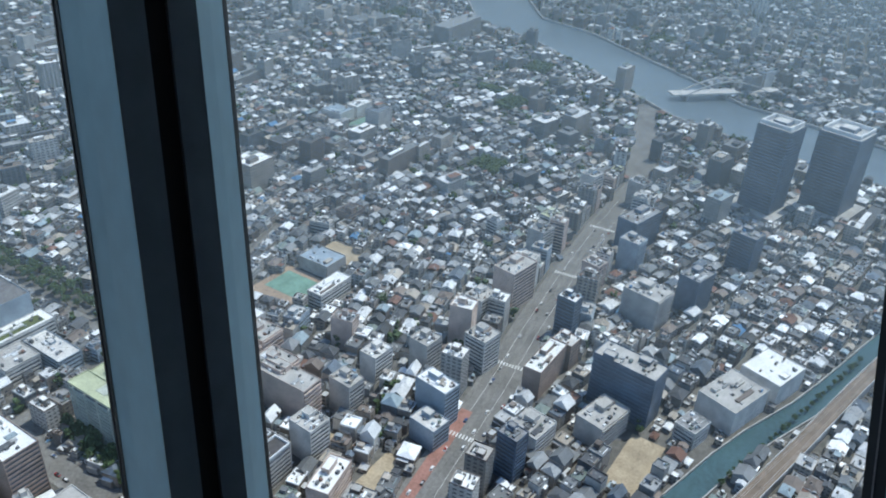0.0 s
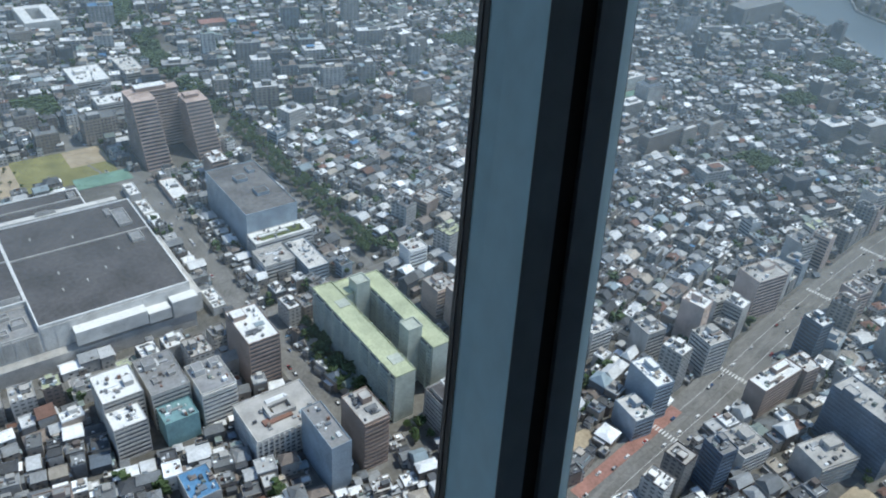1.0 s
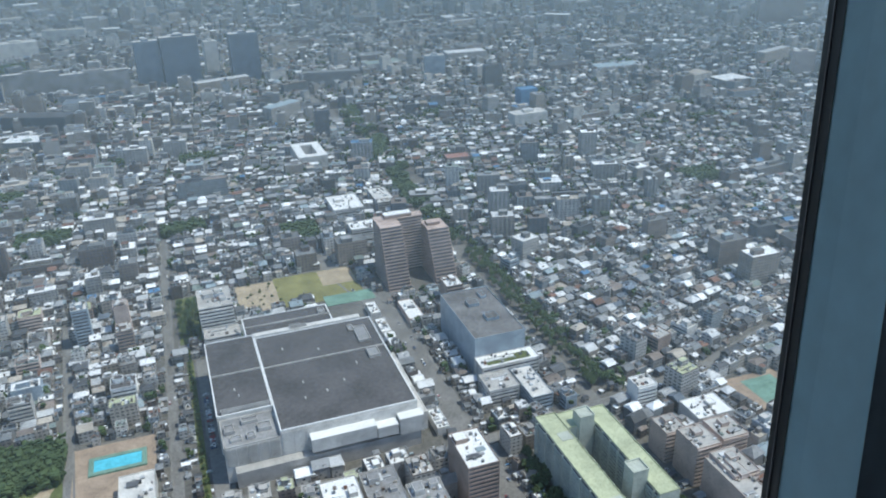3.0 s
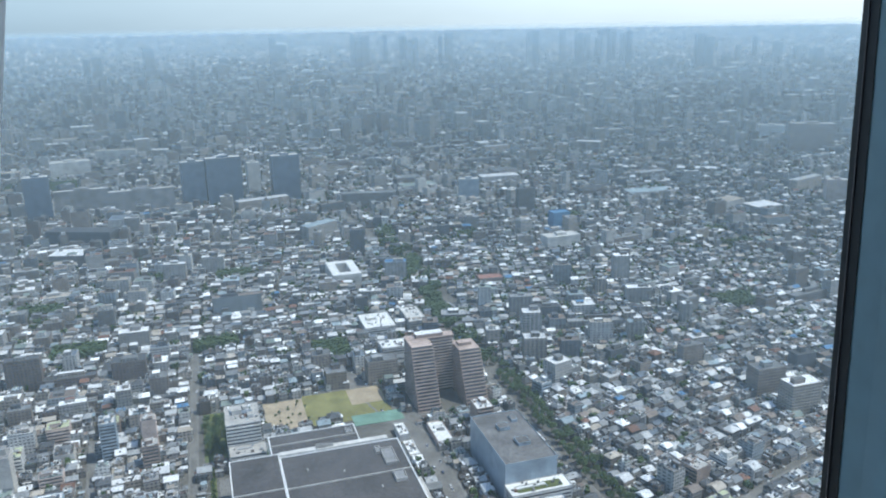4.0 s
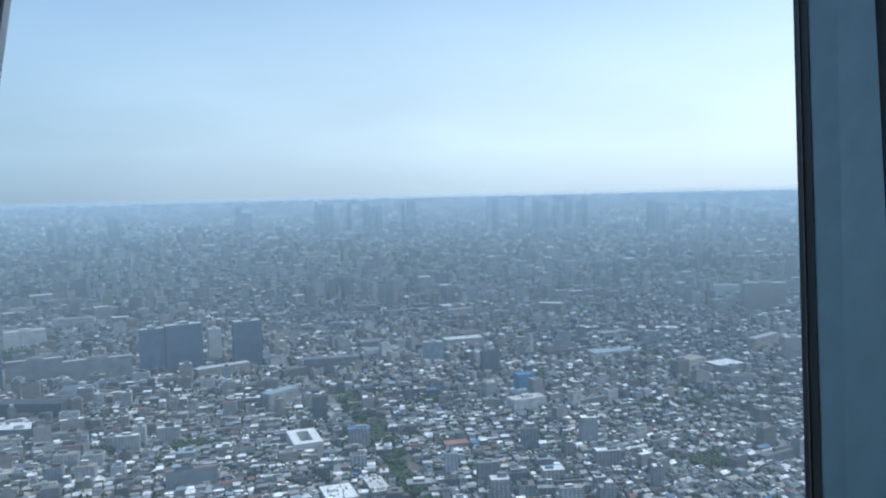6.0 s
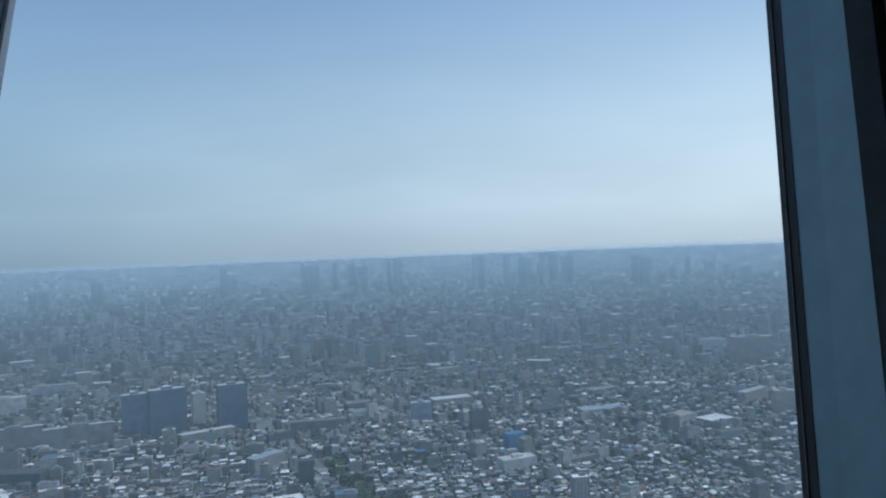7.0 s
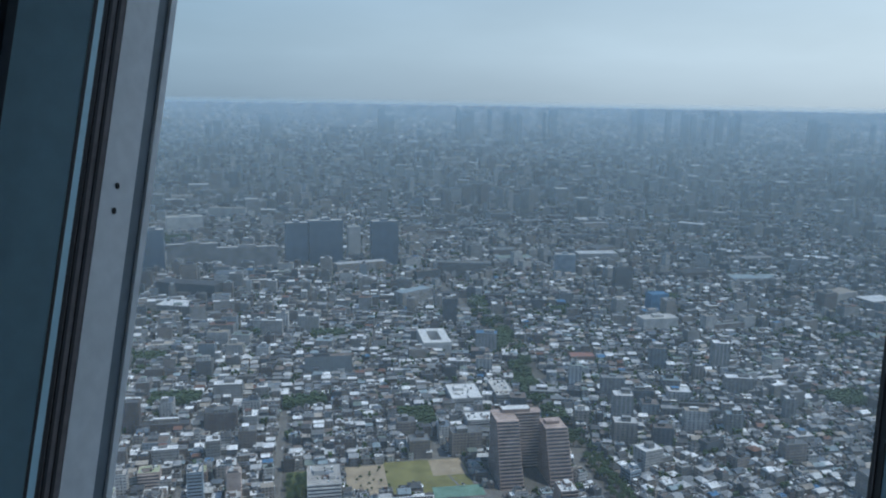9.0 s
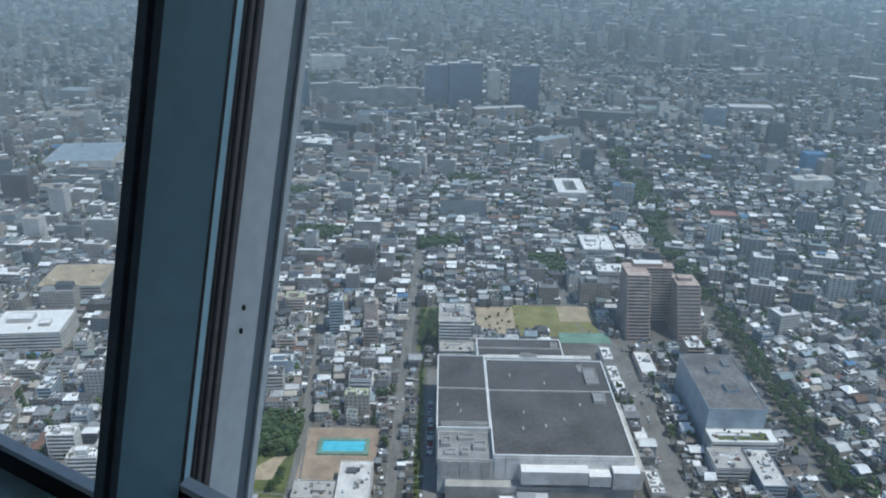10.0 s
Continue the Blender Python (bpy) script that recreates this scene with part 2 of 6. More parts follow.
def haze_material(name):
    """Haze painted by distance over the town: density and colour, in four thin sheets."""
    n = Nodes(name)
    sep = n.t.nodes.new("ShaderNodeSeparateXYZ")
    n.link(n.position(), sep.inputs[0])
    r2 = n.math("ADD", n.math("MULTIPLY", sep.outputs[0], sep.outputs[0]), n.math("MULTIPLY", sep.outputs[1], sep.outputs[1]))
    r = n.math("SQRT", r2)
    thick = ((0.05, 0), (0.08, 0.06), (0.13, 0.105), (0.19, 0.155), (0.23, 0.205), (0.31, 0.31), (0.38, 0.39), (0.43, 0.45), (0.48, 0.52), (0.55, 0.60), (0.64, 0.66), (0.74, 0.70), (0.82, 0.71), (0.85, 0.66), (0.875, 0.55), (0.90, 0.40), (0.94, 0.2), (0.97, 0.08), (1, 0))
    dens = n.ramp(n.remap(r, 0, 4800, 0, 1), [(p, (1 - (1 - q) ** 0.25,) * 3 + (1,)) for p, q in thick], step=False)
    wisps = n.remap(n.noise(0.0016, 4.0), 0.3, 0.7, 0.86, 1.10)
    # sun-side glare put into the density: thicker to the east, over the river
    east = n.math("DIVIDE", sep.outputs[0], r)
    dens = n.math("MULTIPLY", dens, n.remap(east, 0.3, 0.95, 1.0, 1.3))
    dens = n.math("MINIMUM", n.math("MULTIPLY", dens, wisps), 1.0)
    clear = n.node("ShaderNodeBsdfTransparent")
    airlight = n.node("ShaderNodeBsdfDiffuse")
    # airlight put into the colour: paler and bluer far out
    n.link(n.mix("MIX", n.remap(r, 1800, 3800, 0, 1), (0.41, 0.53, 0.60, 1), (0.43, 0.575, 0.68, 1)), airlight.inputs["Color"])
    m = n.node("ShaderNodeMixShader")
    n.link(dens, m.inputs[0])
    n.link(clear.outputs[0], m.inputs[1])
    n.link(airlight.outputs[0], m.inputs[2])
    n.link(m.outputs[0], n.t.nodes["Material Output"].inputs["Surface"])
    return n.mat


M_HAZE = haze_material("painted_haze")

# ------------------------------------------------------------------ mesh tools


class Shape:
    """Vertices, faces and material slots of one mesh."""

    def __init__(self):
        self.v, self.f, self.m = [], [], []

    def box(self, x0, y0, z0, x1, y1, z1, m=0, top=None):
        k = len(self.v)
        self.v += [(x0, y0, z0), (x1, y0, z0), (x1, y1, z0), (x0, y1, z0), (x0, y0, z1), (x1, y0, z1), (x1, y1, z1), (x0, y1, z1)]
        for f in ((0, 3, 2, 1), (0, 1, 5, 4), (1, 2, 6, 5), (2, 3, 7, 6), (3, 0, 4, 7)):
            self.f.append(tuple(k + i for i in f))
            self.m.append(m)
        self.f.append((k + 4, k + 5, k + 6, k + 7))
        self.m.append(m if top is None else top)
        return self

    def prism(self, poly, z0, z1, m=0, top=None):
        k, n = len(self.v), len(poly)
        self.v += [(x, y, z0) for x, y in poly] + [(x, y, z1) for x, y in poly]
        for i in range(n):
            j = (i + 1) % n
            self.f.append((k + i, k + j, k + n + j, k + n + i))
            self.m.append(m)
        self.f.append(tuple(range(k + n, k + 2 * n)))
        self.m.append(m if top is None else top)
        self.f.append(tuple(range(k + n - 1, k - 1, -1)))
        self.m.append(m)
        return self

    def ring(self, x0, y0, x1, y1, z0, z1, w, m=0):
        """A rectangular rim of width w, outside measure given."""
        k = len(self.v)
        for i, z in ((0, z0), (0, z1), (w, z1), (w, z0)):
            self.v += [(x0 + i, y0 + i, z), (x1 - i, y0 + i, z), (x1 - i, y1 - i, z), (x0 + i, y1 - i, z)]
        for r in range(4):
            for i in range(4):
                j, q = (i + 1) % 4, (r + 1) % 4
                self.f.append((k + r * 4 + i, k + r * 4 + j, k + q * 4 + j, k + q * 4 + i))
                self.m.append(m)
        return self

    def mesh(self, name, mats):
        me = bpy.data.meshes.new(name)
        me.from_pydata(self.v, [], self.f)
        for mat in (mats if isinstance(mats, (list, tuple)) else [mats]):
            me.materials.append(mat)
        me.polygons.foreach_set("material_index", self.m)
        me.update()
        return me


def part(name, shape, mats, parent, label="", at=None):
    """Links a shape, or a mesh that is shared, as one mesh object under a thing."""
    me = shape if isinstance(shape, bpy.types.Mesh) else shape.mesh(name, mats)
    ob = new(name, me)
    ob.parent = parent
    if at is not None:
        ob.matrix_local = at
    if label:
        tagged(ob, label)
    return ob


def thing(name, x, y, z=0.0, rz=0.0, label="", category="", group="", kind=""):
    ob = new(name)
    ob.empty_display_size = 1.0
    ob.matrix_world = pose(x, y, z, 0, 0, rz)
    return tagged(ob, label, category, group, kind)


def lone(name, shape, mats, label, category, kind="", m=None):
    ob = new(name, shape.mesh(name, mats))
    if m is not None:
        ob.matrix_world = m
    return tagged(ob, label, category, "", kind)


def big_mesh(name, verts, faces, slots, mats):
    """A mesh of quads from arrays."""
    me = bpy.data.meshes.new(name)
    nf = len(faces)
    me.vertices.add(len(verts))
    me.vertices.foreach_set("co", np.ascontiguousarray(verts, dtype=np.float32).ravel())
    me.loops.add(nf * 4)
    me.loops.foreach_set("vertex_index", np.ascontiguousarray(faces, dtype=np.int32).ravel())
    me.polygons.add(nf)
    me.polygons.foreach_set("loop_start", np.arange(0, nf * 4, 4, dtype=np.int32))
    me.polygons.foreach_set("material_index", np.ascontiguousarray(slots, dtype=np.int32))
    me.polygons.foreach_set("use_smooth", np.zeros(nf, dtype=bool))
    for mat in mats:
        me.materials.append(mat)
    me.update(calc_edges=True)
    me.validate()
    return me

# ------------------------------------------------------------------ ground, water, roads


def disc(r_in, r_out, rings, seg, height):
    s = Shape()
    for i in range(rings + 1):
        r = r_in + (r_out - r_in) * i / rings
        for k in range(seg):
            a = 2 * math.pi * k / seg
            s.v.append((r * math.sin(a), r * math.cos(a), height(r)))
    for i in range(rings):
        for k in range(seg):
            j = (k + 1) % seg
            s.f.append((i * seg + k, (i + 1) * seg + k, (i + 1) * seg + j, i * seg + j))
            s.m.append(0)
    return s




def land(r):
    """The plain is flat, then drawn together towards the rim, where it lies at the dip of the true horizon."""
    r = np.asarray(r, float)
    s = np.clip((r - 2800) / 2080, 0, 0.985)
    d = np.minimum(2800 + (r - 2800) / (1 - s), 70000.0)
    return np.where(r > 2800, np.maximum(350 - r * (350 / d + d / 1.48e7), 0.0), 0.0)


lone("ground", disc(0.01, 4840, 60, 120, lambda r: float(land(r))), M_GROUND, "grey built-up town ground reaching the hazy horizon", "ground", "structure")


def ribbon(pts, width, z0, z1, side=0.0):
    """A strip along a line, with thickness."""
    s = Shape()
    P = [Vector(p) for p in pts]
    L = []
    for i, p in enumerate(P):
        d = (P[min(i + 1, len(P) - 1)] - P[max(i - 1, 0)]).normalized()
        n = Vector((d.y, -d.x))
        L.append((p + n * (side - width / 2), p + n * (side + width / 2)))
    for (a, b), (c, d) in zip(L, L[1:]):
        k = len(s.v)
        for q in (a, b, d, c):
            s.v += [(q.x, q.y, z0), (q.x, q.y, z1)]
        s.f += [(k + 1, k + 3, k + 5, k + 7), (k, k + 1, k + 7, k + 6), (k + 2, k + 4, k + 5, k + 3)]
        s.m += [0, 0, 0]
    return s


AVENUE = [(180, 156), (288, 175), (375, 186), (457, 200), (550, 213), (652, 224), (760, 231), (880, 272), (1008, 315)]
CANAL = [(230, 86), (330, 58), (405, 38.5), (440, 27), (487, 8), (522, -3), (700, -52)]
RAIL = [(230, 57), (380, 17), (443, 1.5), (522, -17), (700, -62)]
RIVER = [(1500, 850), (1290, 684), (1246, 555), (1156, 414), (1110, 340), (1045, 245), (1030, 190), (1000, 60), (960, -120)]
ROAD_R = [(172, 250), (167, 340), (163, 445), (163, 600), (150, 645), (120, 760)]
ROAD_L = [(-34, 300), (-31, 427), (-27, 714), (-24, 860)]
ROAD_RED = [(-90, 360), (-96, 440), (-106, 602), (-112, 690)]
ROAD_X = [(-160, 428), (-30, 412), (70, 405), (156, 408), (220, 411), (300, 420), (370, 432), (460, 460)]
ROAD_E = [(262, 300), (266, 440), (262, 560), (262, 720), (262, 980), (272, 1260)]
ROAD_FAR = [(272, 1260), (250, 1500), (215, 1900)]
LANES = [(AVENUE, 25), (ROAD_R, 15), (ROAD_L, 5), (ROAD_RED, 4.5), (ROAD_X, 7), (ROAD_E, 6), (ROAD_FAR, 10)]
for i, (line, w) in enumerate(LANES):
    road = lone("road_%d" % (i + 1), ribbon(line, w, 0.0, 0.10 + 0.01 * i), M_ASPHALT, "grey asphalt town road between buildings", "road", "structure")
    lone("pavement_%d" % (i + 1), ribbon(line, 1.2 + w * 0.06, 0.0, 0.26, side=w / 2 + 0.6 + w * 0.03), M_PALE_PAVE, "pale concrete pavement along the road", "pavement", "structure")
    lone("pavement_%d" % (i + 21), ribbon(line, 1.2 + w * 0.06, 0.0, 0.27, side=-w / 2 - 0.6 - w * 0.03), M_PALE_PAVE, "pale concrete pavement along the road", "pavement", "structure")
lone("road_island", ribbon(AVENUE[:6], 3.0, 0.0, 0.34, side=-1.0), M_PALE_PAVE, "pale kerbed island down the middle of the wide avenue", "pavement", "structure")


def mark(name, line, s0, s1, side, w):
    """A painted line along a road."""
    pts, s = [], s0
    while s < s1:
        p = along(line, s, side)
        if p is None:
            break
        pts.append(p[:2])
        s += 20
    if len(pts) > 1:
        lone(name, ribbon(pts, w, 0.1, 0.2), M_LINE, "white painted road line", "road marking", "structure")


def along(line, s, side):
    for (ax, ay), (bx, by) in zip(line, line[1:]):
        l = math.hypot(bx - ax, by - ay)
        if s < l:
            k = s / l
            return ax + (bx - ax) * k + (by - ay) / l * side, ay + (by - ay) * k - (bx - ax) / l * side, math.degrees(math.atan2(by - ay, bx - ax))
        s -= l
    return None


for i, sd in enumerate((-6.5, 5.5)):
    mark("road_line_%d" % (i + 1), AVENUE, 20, 560, sd, 0.16)
for i, s0 in enumerate((150, 232, 372, 470)):
    z = thing("zebra_crossing", 0, 0, 0, 0, "white striped zebra crossing over the wide avenue", "zebra crossing", "zebra crossings", "structure")
    for k in range(11):
        p = along(AVENUE, s0, -11.0 + k * 2.2)
        part("stripe", Shape().box(-2.0, -0.45, 0.1, 2.0, 0.45, 0.37), M_LINE, z, at=pose(p[0], p[1], 0, 0, 0, p[2]))
lone("red_lane", ribbon([(250, 170), (300, 177), (352, 184)], 8.0, 0.0, 0.30, side=-7.5), M_RED_PAVE, "reddish paved strip beside the wide avenue", "pavement", "structure")
lone("water_canal", ribbon(CANAL, 16, 0.0, 0.12), M_CANAL, "still green canal water between concrete walls", "canal", "structure")
for k, sd in enumerate((8.4, -8.4)):
    lone("canal_wall_%d" % (k + 1), ribbon(CANAL, 0.8, 0.0, 1.8, side=sd), M_CONCRETE, "grey concrete wall along the canal", "wall", "structure")
lone("water_river", ribbon(RIVER, 124, 0.0, 0.14), M_RIVER, "wide grey-blue river through the town", "river", "structure")
for k, sd in enumerate((63, -63)):
    lone("river_wall_%d" % (k + 1), ribbon(RIVER, 2.0, 0.0, 4.0, side=sd), M_CONCRETE, "pale concrete flood wall along the river", "wall", "structure")

# ------------------------------------------------------------------ painted haze sheets over the far town
def haze_top(r):
    return 120 + 222.0 * (np.maximum(r - 620, 0) / 4180) ** 0.8


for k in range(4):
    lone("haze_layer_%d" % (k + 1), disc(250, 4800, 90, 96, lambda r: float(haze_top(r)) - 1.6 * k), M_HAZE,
         "thin translucent sheet with far haze painted into its bluish colour", "haze", "structure")

# ------------------------------------------------------------------ observation deck
NRM = 29.81
LEAN, SIDE = (0.295, 0.342), (-0.020, 0.059)  # at the mullion before, and at the one beside the camera
A_AT = Vector((0.799, 0.758, EYE))
OUT = Vector((math.sin(radians(NRM)), math.cos(radians(NRM)), 0))
LAT = Vector((OUT.y, -OUT.x, 0))
PITCH, WG = 1.50, 0.095
Z0, Z1 = -1.70, 2.60


def deck_point(q, o, z):
    """Along the glazing, outwards, and up from the eye's level; everything leans outwards with height."""
    k = min(max(1 + q / PITCH, -0.5), 2.0)
    lean = LEAN[0] + (LEAN[1] - LEAN[0]) * min(max(k, 0), 1)
    side = SIDE[0] + (SIDE[1] - SIDE[0]) * k
    return A_AT + LAT * (q + side * z) + OUT * (o + lean * z) + Vector((0, 0, z))


def bar(poly, z0=Z0, z1=Z1, q0=0.0):
    """A profile (along, outwards) drawn out along the lean of the glazing."""
    s = Shape()
    n = len(poly)
    for z in (z0, z1):
        s.v += [tuple(deck_point(q0 + q, o, z)) for q, o in poly]
    for i in range(n):
        j = (i + 1) % n
        s.f.append((i, j, n + j, n + i))
        s.m.append(0)
    s.f += [tuple(range(n - 1, -1, -1)), tuple(range(n, 2 * n))]
    s.m += [0, 0]
    return s


def rect(q0, o0, q1, o1):
    return [(q0, o0), (q1, o0), (q1, o1), (q0, o1)]


# corners of the mullion's profile: along the glazing and outwards
GASKET_L, PANEL_L, CAP_L = (-0.0947, 0.0164), (-0.0898, -0.0325), (-0.0519, -0.1489)
CAP_R, PANEL_R, GASKET_R = (0.0369, -0.1144), (0.0863, -0.0110), (0.1001, 0.0281)


def between(a, b, k, inward=0.0):
    """A point on the way from a to b, set back outwards."""
    return (a[0] + (b[0] - a[0]) * k, a[1] + (b[1] - a[1]) * k + inward)


def mullion(k):
    q0 = k * PITCH
    m = tagged(new("window_mullion"), "slanting grey-blue aluminium window mullion with dark inner cap", "mullion", "window mullions", "structure")
    cl, cr, pr, gr = (CAP_L, CAP_R, PANEL_R, GASKET_R) if k >= 0 else ((-0.0417, -0.1124), (0.0179, -0.1066), (0.1001, -0.0225), (0.0935, 0.0207))

    def strip(name, a, b, thick, mat, label):
        """A sheet whose inner face runs from a to b."""
        return part(name, bar([a, b, (b[0], b[1] + thick), (a[0], a[1] + thick)], q0=q0), mat, m, label)

    strip("inner_cap", cl, between(cl, cr, 0.40), 0.03, M_MULLION_DARK, "dark inner cap")
    strip("groove", between(cl, cr, 0.402, 0.014), between(cl, cr, 0.658, 0.014), 0.01, M_GASKET, "black recessed groove")
    strip("inner_cap", between(cl, cr, 0.66), cr, 0.03, M_MULLION_DARK, "dark inner cap")
    pl, gl = PANEL_L, GASKET_L
    part("side_panel", bar([pl, (cl[0] - 0.0005, cl[1]), (cl[0] - 0.0005, cl[1] + 0.03), (pl[0] + 0.004, pl[1] + 0.03)], q0=q0), M_MULLION, m, "splayed grey-blue painted panel")
    part("side_panel", bar([(cr[0] + 0.0005, cr[1]), pr, (pr[0] - 0.004, pr[1] + 0.03), (cr[0] + 0.0005, cr[1] + 0.03)], q0=q0), M_MULLION, m, "splayed grey-blue painted panel")
    # the seal towards the glass: two black lips with a grey bead between
    mid = between(gl, pl, 0.45)
    part("gasket", bar([(pl[0] - 0.0005, pl[1] - 0.001), (pl[0] + 0.006, pl[1] + 0.03), (gl[0] + 0.012, mid[1] + 0.001), (mid[0] - 0.001, mid[1] + 0.002)], q0=q0), M_GASKET, m, "black rubber gasket")
    part("bead", bar([(mid[0] - 0.002, mid[1] - 0.0025), (mid[0] + 0.004, mid[1] - 0.002), (mid[0] + 0.004, mid[1] + 0.001), (mid[0] - 0.002, mid[1] + 0.001)], q0=q0), M_SEAL, m, "grey sealant bead")
    part("gasket", bar([(mid[0] - 0.001, mid[1] + 0.0025), (mid[0] + 0.012, mid[1] + 0.0025), (gl[0] + 0.012, gl[1] + 0.004), (gl[0], gl[1])], q0=q0), M_GASKET, m, "black rubber gasket")
    part("gasket", bar([(pr[0] + 0.0005, pr[1]), gr, (gr[0] - 0.012, gr[1] + 0.004), (pr[0] - 0.006, pr[1] + 0.012)], q0=q0), M_GASKET, m, "black rubber gasket")
    if k < 1:
        part("sealant_strip", bar(rect(0.040, 0.028, 0.0715, 0.0914), q0=q0), M_SEAL, m, "reddish-grey sealant strip")
        for o in (0.046, 0.068):
            part("sealant_bead", bar(rect(0.0716, o, 0.0735, o + 0.008), q0=q0), M_GASKET, m, "dark sealant bead")
        fin = part("exterior_fin", bar(rect(0.045, 0.0916, 0.0724, 0.1828), q0=q0), M_FIN, m, "pale outer aluminium fin")
        part("shadow_gap", bar(rect(0.046, 0.183, 0.058, 0.2285), q0=q0), M_MULLION_DARK, m, "dark shadow gap")
        part("edge_lip", bar(rect(0.045, 0.2287, 0.0655, 0.2465), q0=q0), M_FIN, m, "pale outer lip")
        for j, dz in itertools.product(range(-2, 4), (0.0, -0.047)):
            z = -0.205 + 0.665 * j + dz
            s = Shape()
            c = deck_point(q0 + 0.0724, 0.132, z)
            e1, e2 = OUT * 0.0045, Vector((0, 0, 0.0065))
            ring_pts = [c + e1 * math.cos(a) + e2 * math.sin(a) for a in [i * math.pi / 4 for i in range(8)]]
            s.v = [tuple(p) for p in ring_pts] + [tuple(p + LAT * 0.003) for p in ring_pts]
            s.f = [tuple(range(8, 16))] + [(i, (i + 1) % 8, 8 + (i + 1) % 8, 8 + i) for i in range(8)]
            s.m = [0] * 9
            if abs(k) <= 1:
                part("screw", s, M_GASKET, fin, "small dark screw head")
    return m


for k in range(-5, 5):
    mullion(k)
SILLS = (-1.24, -1.14)  # the rail steps at the mullion before the camera
q_lo, q_hi = -5 * PITCH, 4 * PITCH


def sill_bar(a, b, o0, z0, o1, z1):
    """A level bar along the foot of the glazing."""
    s = Shape()
    for z in (z0, z1):
        s.v += [tuple(deck_point(q, o, SILLS[a > -PITCH]) + Vector((0, 0, z))) for q, o in ((a, o0), (b, o0), (b, o1), (a, o1))]
    s.f = [(0, 3, 2, 1), (4, 5, 6, 7), (0, 1, 5, 4), (1, 2, 6, 5), (2, 3, 7, 6), (3, 0, 4, 7)]
    s.m = [0] * 6
    return s


for k in range(-5, 4):
    a, b = k * PITCH + WG, (k + 1) * PITCH - WG
    sill = tagged(new("window_sill"), "grey metal sill below slanting window glass", "sill", "window sills", "structure")
    part("sill_rail", sill_bar(a, b, -0.022, -0.016, 0.004, 0.0), M_FIN, sill, "pale teal-grey top rail")
    part("gasket", sill_bar(a, b, -0.020, -0.075, 0.004, -0.0165), M_GASKET, sill, "black rubber gasket")
    part("sill_board", sill_bar(a, b, -0.34, -0.11, 0.004, -0.0755), M_MULLION, sill)
    part("apron", sill_bar(a, b, -0.06, -0.42, 0.004, -0.1105), M_MULLION_DARK, sill, "dark panel under the sill")


def slab(q0, o0, z0, q1, o1, z1):
    s = Shape()
    for z in (z0, z1):
        s.v += [tuple(A_AT + LAT * q + OUT * o + Vector((0, 0, z))) for q, o in ((q0, o0), (q1, o0), (q1, o1), (q0, o1))]
    s.f = [(0, 3, 2, 1), (4, 5, 6, 7), (0, 1, 5, 4), (1, 2, 6, 5), (2, 3, 7, 6), (3, 0, 4, 7)]
    s.m = [0] * 6
    return s


# unseen room shell, added to shut open sky light off the mullions
Q0, Q1 = q_lo - 0.1, q_hi + 0.1
lone("floor", slab(Q0, -7.0, -1.90, Q1, -0.30, -1.70), M_DECK, "dark carpeted observation deck floor", "floor", "structure")
lone("ceiling", slab(Q0, -7.0, 2.60, Q1, 0.95, 2.80), M_ROOM, "plain unseen ceiling added to keep sky light off the deck", "ceiling", "structure")
lone("wall_back", slab(Q0, -7.2, -1.90, Q1, -7.0, 2.60), M_ROOM, "plain unseen back wall added to keep sky light off the deck", "wall", "structure")
lone("wall_side_1", slab(Q0 - 0.2, -7.2, -1.90, Q0, 0.1, 2.80), M_ROOM, "plain unseen end wall added to keep sky light off the deck", "wall", "structure")
lone("wall_side_2", slab(Q1, -7.2, -1.90, Q1 + 0.2, 0.1, 2.80), M_ROOM, "plain unseen end wall added to keep sky light off the deck", "wall", "structure")
shaft = Shape()
c0 = A_AT - OUT * 5.0
shaft.prism([(c0.x + 4.5 * math.cos(a), c0.y + 4.5 * math.sin(a)) for a in [i * math.pi / 8 for i in range(16)]], 0.0, EYE - 1.92)
lone("tower_shaft", shaft, M_CONCRETE, "plain grey tower shaft under the observation deck", "tower", "structure")

# ------------------------------------------------------------------ buildings
ROOFTOPS = []  # x, y, turn, width, depth, height of roofs that carry tanks and air units
TAKEN = []  # x0, y0, x1, y1 of ground that is built on by hand


UNIT = Shape().box(-0.5, -0.5, 0, 0.5, 0.5, 0.8).box(-0.4, -0.4, 0.8, 0.4, 0.4, 1.0).mesh("roof_unit", M_ROOF)


def claim(x0, y0, x1, y1, pad=1.5):
    TAKEN.append((x0 - pad, y0 - pad, x1 + pad, y1 + pad))


